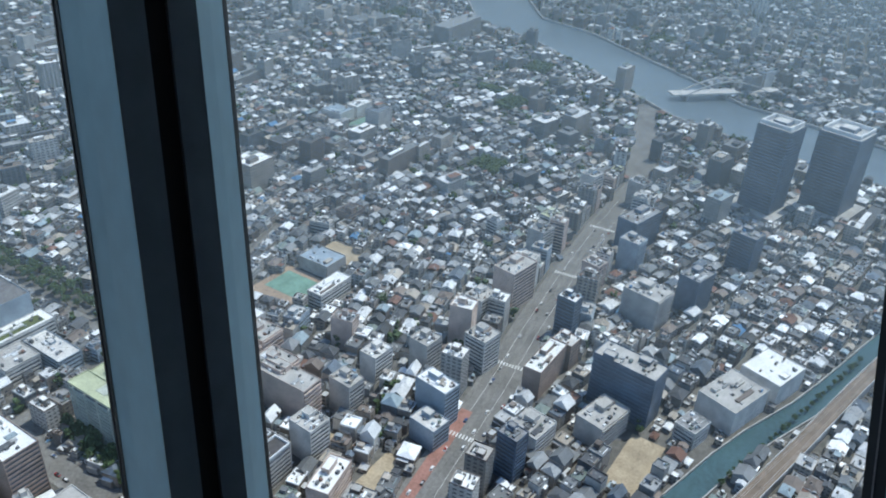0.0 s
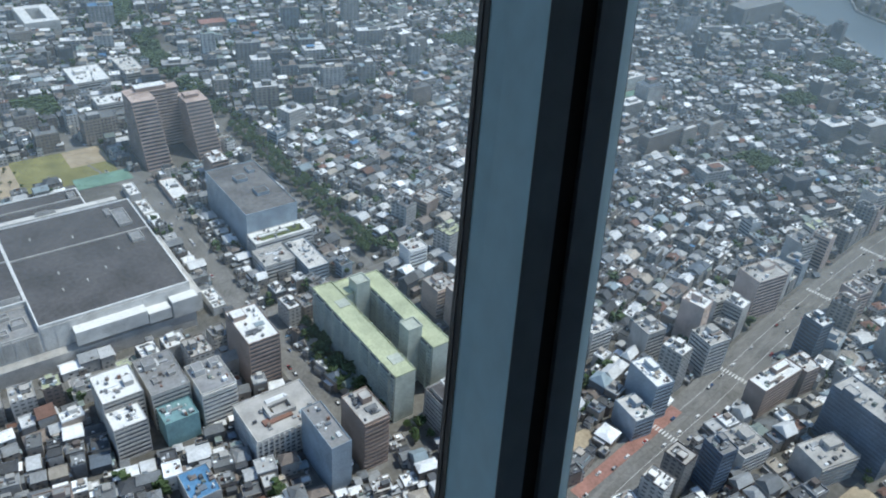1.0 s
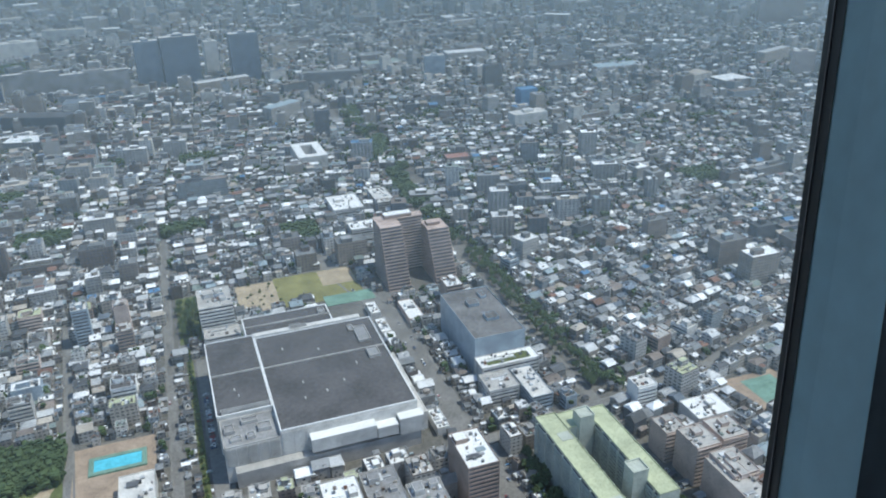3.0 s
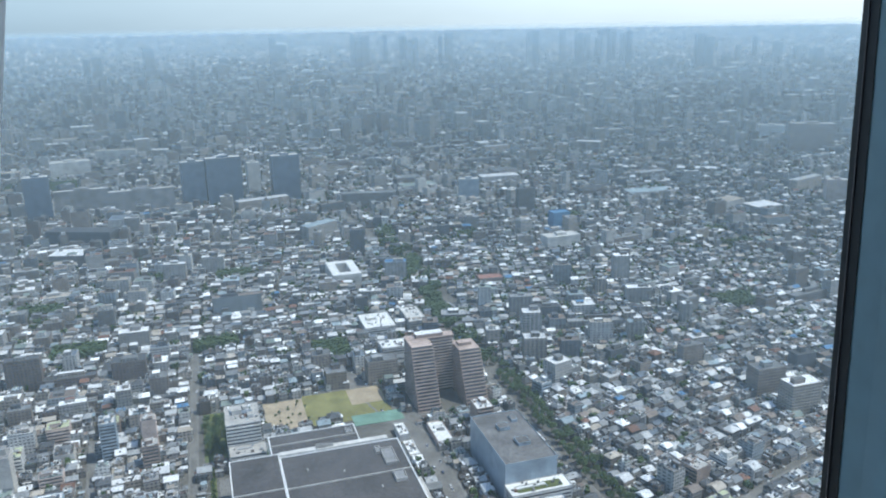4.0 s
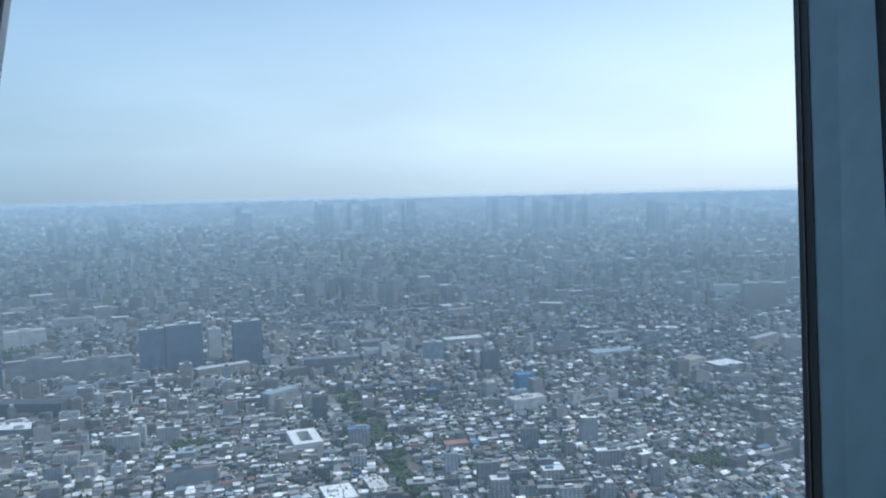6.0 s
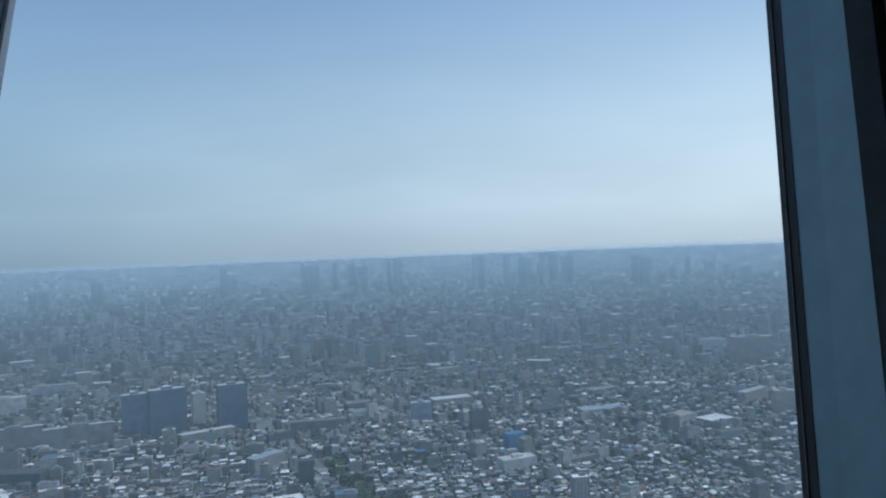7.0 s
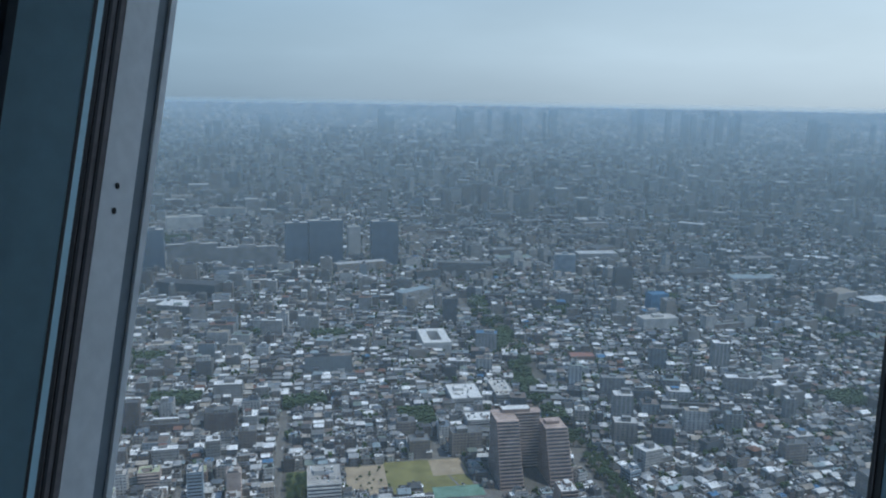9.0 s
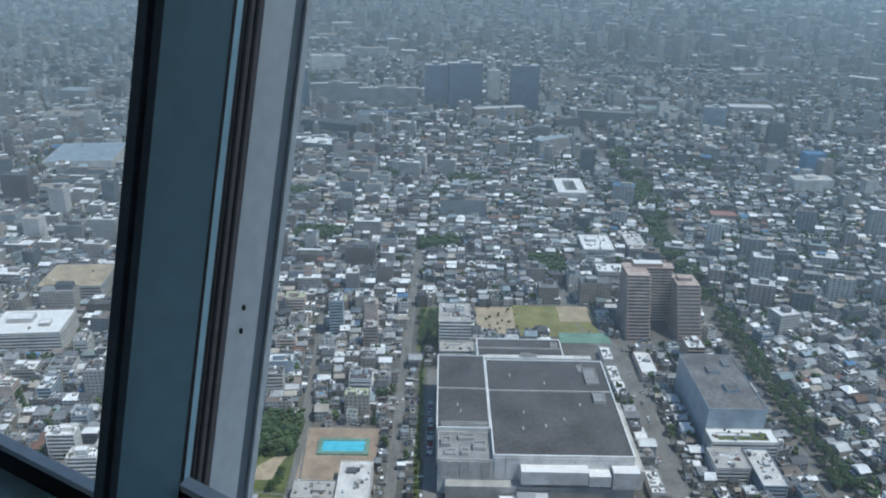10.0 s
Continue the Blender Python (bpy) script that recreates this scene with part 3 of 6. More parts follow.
def block(name, label, category, cx, cy, w, d, h, rz=0.0, wall=None, roof=None, style="bands", step=3.1, ends="x", tops=(), group="", trim=None, keep=True, core=None, clutter=0):
    """A storeyed building: glazed core, a band of wall for each storey, blind end walls, parapet, roof and roof houses."""
    wall, roof = wall or M_CONCRETE, roof or M_GREYROOF
    trim = trim or wall
    b = thing(name, cx, cy, 0, rz, label, category, group)
    if keep:
        r = radians(rz)
        ex, ey = abs(w / 2 * math.cos(r)) + abs(d / 2 * math.sin(r)), abs(w / 2 * math.sin(r)) + abs(d / 2 * math.cos(r))
        claim(cx - ex, cy - ey, cx + ex, cy + ey)
    X, Y = w / 2, d / 2
    if style == "plain":
        part("wall", Shape().box(-X, -Y, 0, X, Y, h - 1.0), wall, b)
    else:
        i = 0.45
        part("glazing", Shape().box(-X + i, -Y + i, 0, X - i, Y - i, h - 1.0), core or M_GLASS, b, "dark glazing")
        out = 0.7 if style == "balcony" else 0.0
        if ends == "x":
            ring = [Shape().box(-X + 0.4, -Y - out, 0, X - 0.4, -Y + 0.45, 1.25), Shape().box(-X + 0.4, Y - 0.45, 0, X - 0.4, Y + out, 1.25)]
            for sx in (-1, 1):
                part("end_wall", Shape().box(min(sx * X, sx * (X - 0.5)), -Y, 0, max(sx * X, sx * (X - 0.5)), Y, h - 1.0), wall, b)
        elif ends == "y":
            ring = [Shape().box(-X - out, -Y + 0.4, 0, -X + 0.45, Y - 0.4, 1.25), Shape().box(X - 0.45, -Y + 0.4, 0, X + out, Y - 0.4, 1.25)]
            for sy in (-1, 1):
                part("end_wall", Shape().box(-X, min(sy * Y, sy * (Y - 0.5)), 0, X, max(sy * Y, sy * (Y - 0.5)), h - 1.0), wall, b)
        else:
            ring = [Shape().ring(-X, -Y, X, Y, 0, 1.35, 0.45)]
            for sx, sy in ((-1, -1), (1, -1), (1, 1), (-1, 1)):
                part("pier", Shape().box(sx * X - (0.9 if sx > 0 else 0), sy * Y - (0.9 if sy > 0 else 0), 0, sx * X + (0.9 if sx < 0 else 0), sy * Y + (0.9 if sy < 0 else 0), h - 1.0), wall, b)
        n = max(1, int((h - 1.2) / step))
        bands = [s.mesh("storey_band", trim) for s in ring]
        for k, me in itertools.product(range(n + 1), bands):
            part("storey_band", me, None, b, at=Matrix.Translation((0, 0, min(k * step, h - 2.4))))
    part("roof", Shape().box(-X + 0.3, -Y + 0.3, h - 1.0, X - 0.3, Y - 0.3, h - 0.8), roof, b, "flat roof")
    part("parapet", Shape().ring(-X, -Y, X, Y, h - 1.0, h, 0.3), wall, b)
    if w * d < 2000 and math.hypot(cx, cy) < 1000:
        ROOFTOPS.append((cx, cy, radians(rz), w, d, h))
    dice = random.Random(int(cx * 7 + cy * 13))
    for _ in range(clutter):
        ux, uy, us = dice.uniform(-0.4, 0.4) * w, dice.uniform(-0.4, 0.4) * d, dice.uniform(0.8, 2.2)
        part("roof_unit", UNIT, None, b, at=Matrix.Translation((ux, uy, h - 0.8)) @ Matrix.Diagonal((us, us * dice.uniform(0.6, 1.6), us * 0.8, 1)))
    for tx, ty, tw, td, th in tops:
        part("roof_house", Shape().box(tx - tw / 2, ty - td / 2, h - 0.8, tx + tw / 2, ty + td / 2, h - 0.8 + th, 0, 1).ring(tx - tw / 2 - 0.1, ty - td / 2 - 0.1, tx + tw / 2 + 0.1, ty + td / 2 + 0.1, h - 1.0 + th, h - 0.5 + th, 0.25), [wall, roof], b, "roof-top plant house")
    return b


def rblock(name, label, category, x0, y0, x1, y1, h, **kw):
    return block(name, label, category, (x0 + x1) / 2, (y0 + y1) / 2, x1 - x0, y1 - y0, h, **kw)


def flat(name, x0, y0, x1, y1, z, mat, label, category, kind="structure"):
    claim(x0, y0, x1, y1, 0)
    return lone(name, Shape().box(x0, y0, 0, x1, y1, z), mat, label, category, kind)


# the shopping centre: main hall, side hall, back hall and lower front
mall = thing("shopping_centre", 64.8, 487.9, 0, 0, "huge pale shopping centre with flat dark membrane roofs", "shopping centre")
mall.scale = (1.069, 1.033, 1.0)
claim(-3, 419, 142, 594, 1)
claim(100, 590, 160, 652, 0)
H = 32.0


def hall_part(x0, y0, x1, y1, h, wall, roof, rim, drop=0.8, rim_w=0.8):
    s = Shape().box(x0 - 67, y0 - 490, 0, x1 - 67, y1 - 490, h - drop)
    body = part("hall", s, wall, mall, "pale panelled hall")
    part("roof", Shape().box(x0 - 66.4, y0 - 489.4, h - drop, x1 - 67.6, y1 - 490.6, h - drop + 0.2), roof, body, "flat dark roof" if roof is M_DARKROOF else "flat roof")
    part("parapet", Shape().ring(x0 - 67, y0 - 490, x1 - 67, y1 - 490, h - drop, h, rim_w), rim, body, "pale parapet")
    return body


hall_part(41, 433, 128, 553, H, M_PALE, M_DARKROOF, M_WHITE)
hall_part(6, 463, 40.9, 560, H - 0.6, M_PALE, M_DARKROOF, M_WHITE)
hall_part(36, 562, 102, 592, H - 3, M_PALE, M_DARKROOF, M_WHITE)
hall_part(7, 433, 40.9, 462.9, H - 4, M_PALE, M_GREYROOF, M_CONCRETE)
hall_part(128.1, 440, 137, 520, 15, M_PALE, M_PALE, M_PALE)
for x0, x1, z0, z1 in ((58, 99, 15, 25), (99.5, 113, 14, 22), (114, 130, 12, 25)):
    part("plant_box", Shape().box(x0 - 67, 425 - 490, z0, x1 - 67, 432.9 - 490, z1, 0, 1), [M_PALE, M_WHITE], mall, "white-topped plant housing on the front")
part("canopy", Shape().box(12 - 67, 426 - 490, 0, 128 - 67, 432.9 - 490, 12, 0, 1), [M_CONCRETE, M_CONCRETE], mall, "grey low front wing")
for k in range(12):
    part("facade_panel", Shape().box(42 + k * 7.1 - 67, 432.6 - 490, 13, 48.4 + k * 7.1 - 67, 433.0 - 490, H - 2), M_PALE, mall)
for k in range(5):
    part("facade_panel", Shape().box(8 + k * 6.5 - 67, 432.6 - 490, 13, 13.9 + k * 6.5 - 67, 433.0 - 490, H - 5.5), M_CONCRETE, mall)
part("roof_seam", Shape().box(41.8 - 67, 508 - 490, H - 0.6, 127 - 67, 509.0 - 490, H + 0.4), M_CONCRETE, mall, "pale raised roof seam")
part("roof_seam", Shape().box(7 - 67, 511 - 490, H - 1.2, 40 - 67, 511.8 - 490, H - 0.1), M_CONCRETE, mall, "pale raised roof seam")
part("roof_seam", Shape().box(37 - 67, 575 - 490, H - 3.6, 101 - 67, 576 - 490, H - 2.4), M_CONCRETE, mall, "pale raised roof seam")
part("roof_seam", Shape().box(41 - 67, 555 - 490, H - 3, 121 - 67, 560 - 490, H + 0.2), M_PALE, mall, "pale raised roof seam")
for x, y, w, d, h, base in ((116, 529, 9, 22, 2.0, H - .6), (117, 500, 8, 12, 2.5, H - .6), (72, 557.5, 8, 3, 2.5, H + .2), (78, 557.5, 5, 2.5, 1.8, H + .2), (96, 580, 5, 8, 2.5, H - 3.6),
                            (12, 450, 6, 8, 3, H - 4.6), (25, 456, 10, 5, 2.5, H - 4.6), (33, 446, 8, 7, 3, H - 4.6), (15, 440, 7, 5, 2, H - 4.6), (24, 440, 5, 5, 2.4, H - 4.6), (24, 466, 30, 2.5, 2.6, H - 1.2), (110, 540, 4, 9, 1.6, H - .6)):
    part("roof_unit", Shape().ring(x - w / 2 - 67, y - d / 2 - 490, x + w / 2 - 67, y + d / 2 - 490, base, base + h, 0.5), M_CONCRETE, mall, "grey fenced roof-top pen")
    part("roof_unit", Shape().box(x - w / 2 + 0.9 - 67, y - d / 2 + 0.9 - 490, base, x + w / 2 - 0.9 - 67, y + d / 2 - 0.9 - 490, base + h * 0.7), M_GREYROOF, mall, "grey roof-top unit")
for x, y in ((64, 482), (90, 474), (62, 463), (20, 490), (22, 482), (103, 492), (77, 466), (82, 520), (58, 530)):
    part("vent", Shape().box(x - 67.4, y - 491.5, H - 0.6, x - 66.6, y - 488.5, H), M_CONCRETE, mall, "small pale roof vent")
flat("parking_lot", -9, 404, 5, 590, 0.06, M_ASPHALT, "asphalt parking strip in the shopping centre's shade", "parking lot")

# twin-armed pale green apartment slab
green = thing("apartment_block", 218, 330, 0, 0, "U-shaped pale green apartment block with yellow-green flat roofs", "apartment block")
claim(190, 272, 246, 384)
GH = 37.0
ARMS = [(193, 276, 207, 376), (226.5, 286, 240, 372), (207.1, 358, 226.4, 374)]
for x0, y0, x1, y1 in ARMS:
    a = part("wing", Shape().box(x0 - 218, y0 - 330, 0, x1 - 218, y1 - 330, GH - 1), M_GREENWALL, green, "pale green rendered wing")
    part("roof", Shape().box(x0 - 217.8, y0 - 329.8, GH - 1, x1 - 218.2, y1 - 330.2, GH - 0.7), M_GREENROOF, a, "yellow-green coated flat roof")
    part("parapet", Shape().ring(x0 - 218, y0 - 330, x1 - 218, y1 - 330, GH - 1, GH, 0.35), M_GREENROOF, a)
    if y1 - y0 > 50:
        rail = Shape().box(-0.9, 0, 0, 0.0, y1 - y0 - 3, 1.1).mesh("balcony", M_GREENWALL)
        pane = Shape().box(-0.05, 0, 0, 0.0, y1 - y0 - 4, 1.5).mesh("window", M_GLASS)
        for k in range(1, 13):
            for sx, xx in ((1, x0 - 218), (-1, x1 - 218)):
                part("balcony", rail, None, a, at=Matrix.Translation((xx, y0 - 328.5, k * 2.8 - 1.0)) @ Matrix.Diagonal((sx, 1, 1, 1)))
                part("window", pane, None, a, at=Matrix.Translation((xx, y0 - 328, k * 2.8 + 0.15)) @ Matrix.Diagonal((sx, 1, 1, 1)))
        for k in range(9):
            yy = y0 - 330 + (k + 0.5) * (y1 - y0) / 9
            for sx, xx in ((-1, x0 - 218), (1, x1 - 218)):
                part("pier", Shape().box(min(xx, xx + sx * 1.1), yy - 0.5, 0, max(xx, xx + sx * 1.1), yy + 0.5, GH - 1.2), M_GREENWALL, a)
for x, y in ((219, 360), (222, 304)):
    part("stair_tower", Shape().box(x - 5 - 218, y - 5 - 330, 0, x + 5 - 218, y + 5 - 330, GH + 7).ring(x - 5.2 - 218, y - 5.2 - 330, x + 5.2 - 218, y + 5.2 - 330, GH + 7, GH + 8, 0.5), M_GREENWALL, green, "pale green lift and stair tower")
for x, y in ((203, 352), (203, 290)):
    part("roof_well", Shape().box(x - 5 - 218, y - 4 - 330, GH - 0.7, x + 3 - 218, y + 4 - 330, GH - 0.4), M_GREENWALL, green, "greenish roof hatch area")

# brown apartment tower: a tall back block and two wings that step down in terraces
brown = thing("apartment_tower", 205, 665, 0, 0, "tall brown brick-tiled apartment tower with two terraced wings, in a U", "apartment tower")
claim(168, 636, 246, 696)
STOREY = 3.0


def terraced_wing(x0, x1, y0, y1, h, setback):
    """Storeys, each set back behind the one below, with a tan balcony wall and dark glazing."""
    w = part("wing", Shape().box(x0 - 205 + 0.5, y1 - 6 - 665, 0, x1 - 205 - 0.5, y1 - 665 - 0.5, h - 1), M_BROWN, brown, "brown tiled wing")
    for k in range(int(h / STOREY)):
        yf, z = y0 + k * setback - 665, k * STOREY
        part("storey", Shape().box(x0 - 205 + 0.3, yf + 1.2, z, x1 - 205 - 0.3, y1 - 665 - 0.3, z + STOREY, 0, 1), [M_BROWN, M_TANBRICK], w)
        part("window", Shape().box(x0 - 205 + 0.9, yf + 1.1, z + 0.9, x1 - 205 - 0.9, yf + 1.35, z + 2.4), M_GLASS, w)
        part("balcony", Shape().box(x0 - 205 - 0.4, yf - 0.3, z - 0.1, x1 - 205 + 0.4, yf + 0.1, z + 1.0).box(x0 - 205 - 0.4, yf + 0.1, z - 0.1, x1 - 205 + 0.4, yf + 1.3, z + 0.12), M_TANBRICK, w)
        for xs in (x0 - 205 - 0.4, x1 - 205 + 0.05):
            part("side_rail", Shape().box(xs, yf, z, xs + 0.35, y1 - 665 - 1.5, z + 1.0), M_TANBRICK, w)
    return w


terraced_wing(173, 194.5, 645, 695, 57, 1.15)
terraced_wing(220, 241.5, 643, 692, 48, 1.5)
back = part("wing", Shape().box(194.6 - 205, 686 - 665, 0, 219.9 - 205, 695.6 - 665, 56), M_BROWN, brown, "brown tiled back block")
part("roof", Shape().box(173 - 205, 684 - 665, 57, 221 - 205, 695.8 - 665, 57.5), M_TANBRICK, back)
for k in range(18):
    part("balcony", Shape().box(194.7 - 205, 684.4 - 665, k * 3.0 + 1.9, 219.8 - 205, 685.9 - 665, k * 3.0 + 3.1), M_TANBRICK, back)
    part("window", Shape().box(195 - 205, 685.9 - 665, k * 3.0 + 0.3, 219.5 - 205, 686.05 - 665, k * 3.0 + 1.9), M_GLASS, back)
part("roof_house", Shape().box(183 - 205, 685.5 - 665, 57.5, 210 - 205, 695 - 665, 61, 0, 1), [M_BROWN, M_WHITE], brown, "white-topped roof house")
part("roof_house", Shape().box(223 - 205, 676 - 665, 48, 236 - 205, 685 - 665, 51, 0, 1), [M_BROWN, M_TANBRICK], brown, "low tan roof house")

# big grey hall with terrace and low annexes
rblock("department_hall", "large pale hall with a dark grey flat roof", "hall", 195, 484, 237, 563, 34, wall=M_BLUEGREY, roof=M_MIDROOF, style="plain", tops=((4, -12, 10, 10, 2.5), (-2, 14, 9, 9, 2.5), (11, 25, 5, 9, 2)))
terrace = rblock("terrace_wing", "pale terrace wing with a planted green roof strip", "annexe", 194, 467, 242, 483.5, 18, wall=M_PALE, roof=M_WHITE, ends="none")
part("lawn_strip", Shape().box(-18, -5, 17.2, 18, 3.5, 17.6), M_GRASS, terrace, "planted green roof strip")
rblock("low_annexe", "low annexe with a pale blue-grey flat roof", "annexe", 216, 426, 233, 466, 13, wall=M_BLUEGREY, roof=M_PALE, ends="none", tops=((2, 4, 4, 6, 1.5),), clutter=5)
rblock("low_annexe", "low annexe with a light roof beside the terrace", "annexe", 190, 443, 214, 466, 14, wall=M_PALE, roof=M_CONCRETE, ends="none", tops=((2, 4, 9, 3, 1.5),), clutter=5)
rblock("pavilion", "low pavilion with a white flat roof by the road", "pavilion", 172, 580, 186, 616, 6, wall=M_BROWNLIGHT, roof=M_WHITE, style="plain")
for y0, y1 in ((600, 622), (566, 590), (425, 448)):
    rblock("arcade_roof", "long low building with a white roof beside the road", "pavilion", 143, y0, 152, y1, 7, wall=M_PALE, roof=M_WHITE, style="plain")
# white-capped office
rblock("office_block", "tall brown-grey office block with a bright white roof", "office block", 134, 344, 154, 379, 38, wall=M_BROWN, roof=M_WHITE, tops=((-5, 10, 8, 8, 3),), clutter=5)
# ring-roofed civic building
civic = rblock("civic_building", "low pale civic building with a square roof lantern", "civic building", 112, 287, 154, 320, 20, wall=M_PALE, roof=M_CONCRETE, ends="none", clutter=6)
part("roof_lantern", Shape().ring(-8, -5, 8, 5, 19.2, 22.5, 2.0).box(-4, -2.2, 19.2, 4, 2.2, 21.0), M_CONCRETE, civic, "square roof lantern with a sunk middle")
for k in range(14):
    part("fin", Shape().box(-22 + k * 3.3, -17.3, 2, -21 + k * 3.3, -16.5, 19), M_PALE, civic)
# neighbours south of the shopping centre
rblock("office_block", "stepped office block with pale blue-white roofs", "office block", 50, 330, 68, 345.5, 25, wall=M_CONCRETE, roof=M_WHITE, clutter=5)
rblock("office_block", "office block with a pale blue-white flat roof", "office block", 50, 346, 72, 372, 31, wall=M_CONCRETE, roof=M_WHITE, tops=((6, -2, 5, 6, 3),), clutter=5)
rblock("office_block", "office block with a cluttered brown-grey roof", "office block", 75, 343, 97, 377, 27, wall=M_CONCRETE, roof=M_GREYROOF, tops=((-4, 8, 7, 7, 4), (5, -4, 4, 4, 2.2), (-5, -6, 3, 5, 1.5)), clutter=5)
rblock("shop_building", "low building with a teal metal front roof", "shop", 76, 327, 95, 342.4, 18, wall=M_TEAL, roof=M_TEAL, style="plain", clutter=5)
rblock("apartment_block", "stepped pale apartment block with long balconies", "apartment block", 99, 331, 120, 358, 26, wall=M_PALE, roof=M_GREYROOF, style="balcony", tops=((-5, 6, 6, 8, 4), (5, 8, 5, 5, 3)), clutter=5)
rblock("workshop", "low workshop with a bright blue metal roof", "workshop", 70, 275, 86, 296, 12, wall=M_CONCRETE, roof=M_BLUEROOF, style="plain", clutter=5)
rblock("tower_block", "tall blue-grey clad tower with a pointed end", "tower block", 137, 250, 149, 284, 35, wall=M_BLUEGREY, roof=M_GREYROOF, style="plain")
rblock("apartment_block", "dark brown apartment block with a small flat roof", "apartment block", 159, 254, 175, 279, 37, wall=M_BROWN, roof=M_CONCRETE, style="balcony", tops=((2, 4, 6, 6, 4),), clutter=5)
depot = rblock("depot", "grey depot with white-edged dark roof panels", "depot", 210, 245, 243, 270, 25, wall=M_CONCRETE, roof=M_DARKROOF, ends="none", tops=((-11, 2, 7, 16, 2.5),), trim=M_CONCRETE)
part("roof_rim", Shape().ring(-5, 1.5, 15, 13, 24.2, 25.6, 0.6), M_WHITE, depot, "white rim round a dark roof panel")
part("roof_rim", Shape().ring(-5, -13, 15, -1.5, 24.2, 25.6, 0.6), M_WHITE, depot, "white rim round a dark roof panel")
rblock("storehouse", "low storehouse with a brown flat roof", "storehouse", 202, 230, 219, 243, 8, wall=M_CONCRETE, roof=M_BROWN, style="plain")
for x0, y0, x1, y1, h in ((276, 318, 294, 340, 30), (280, 288, 298, 312, 31), (272, 344, 288, 362, 24), (306, 330, 326, 352, 20)):
    rblock("apartment_block", "pale brown stepped apartment block with balconies", "apartment block", x0, y0, x1, y1, h, wall=M_BROWNLIGHT, roof=M_CONCRETE, style="balcony", tops=((0, 3, 6, 6, 3),), clutter=5)
rblock("factory", "low wide building with a white flat roof", "factory", 312, 362, 341, 385, 12, wall=M_PALE, roof=M_WHITE, style="plain", tops=((4, 2, 6, 6, 2),), clutter=5)
rblock("apartment_block", "stepped white apartment block with ladder-like balconies", "apartment block", 287, 400, 303, 414, 20, wall=M_WHITE, roof=M_PALE, style="balcony", clutter=5)
# around the playing field
rblock("apartment_slab", "tall pale apartment slab with a cluttered roof", "apartment block", 0, 612, 28, 648, 35, wall=M_PALE, roof=M_CONCRETE, style="balcony", tops=((-4, 4, 8, 8, 4), (7, -6, 5, 6, 3), (4, 9, 4, 4, 3)), clutter=5)
rblock("low_annexe", "pale low wing at the foot of the apartment slab", "annexe", 1, 594, 30, 611, 16, wall=M_PALE, roof=M_CONCRETE, ends="none", clutter=5)
flat("playing_field", 73, 652, 151, 716, 0.25, M_FIELD, "olive green school playing field", "playing field")
flat("infield", 117, 682, 150, 715.5, 0.32, M_TAN, "bare tan sand infield of the playing field", "playing field")
flat("hard_court", 112, 640, 158, 660, 0.31, M_COURT, "green hard court beside the playing field", "court")
flat("garden_court", 36, 650, 76, 712, 0.2, M_TAN, "pale garden court with hedged plots", "garden")
rblock("school_building", "school building with a pale grey flat roof", "school", 164, 837, 200, 884, 14, wall=M_PALE, roof=M_WHITE, ends="none", tops=((-6, 6, 10, 10, 3),), clutter=5)
rblock("school_building", "school hall with a pale green metal roof", "school", 216, 836, 238, 886, 16, wall=M_CONCRETE, roof=M_PALE, ends="none", clutter=5)
rblock("school_building", "flat-roofed school wing with a white roof", "school", 169, 774, 199, 796, 14, wall=M_PALE, roof=M_WHITE, ends="none", clutter=5)
court = thing("school_building", 181, 1070, 0, 0, "white ring-shaped school building round a court", "school")
claim(158, 1034, 204, 1106)
part("wall", Shape().ring(-20, -34, 20, 34, 0, 17, 12), M_PALE, court)
part("roof", Shape().ring(-19.6, -33.6, 19.6, 33.6, 17, 17.4, 11.2), M_WHITE, court)
# pool school
flat("school_yard", -96, 406, -43, 502, 0.15, M_REDCOURT, "reddish school pool yard", "yard")
pool = thing("swimming_pool", -67.5, 478, 0.15, 0, "bright turquoise outdoor school swimming pool", "swimming pool")
part("surround", Shape().ring(-18.5, -9.5, 18.5, 9.5, 0, 1.3, 3.2), M_COURT, pool, "green pool surround")
part("water", Shape().box(-15.2, -6.2, 0, 15.2, 6.2, 1.0), M_POOL, pool, "turquoise water")
rblock("gymnasium", "school gymnasium with a pale grey metal roof", "gymnasium", -65, 408, -43, 447, 12, wall=M_PALE, roof=M_PALE, style="plain", clutter=5)
rblock("school_building", "low grey school wing by the pool", "school", -94, 412, -66, 430, 9, wall=M_CONCRETE, roof=M_CONCRETE, ends="none", tops=((4, 0, 8, 6, 2),), clutter=5)
flat("park_lawn", -150, 422, -101, 512, 0.18, M_GRASS, "shaded green park lawn", "park")
lone("park_path", Shape().prism([(-124, 440), (-112, 440), (-108, 462), (-102, 476), (-108, 482), (-116, 464), (-125, 455)], 0.0, 0.3), M_TAN, "bare sandy clearing in the park", "path", "structure")
claim(-20, 618, 3, 710, 0)
flat("grove_lawn", -19, 620, 3, 708, 0.16, M_GRASS, "dark green planted strip", "park")
flat("verge", -16, 400, -11, 610, 0.16, M_GRASS, "long green verge beside the parking strip", "verge")

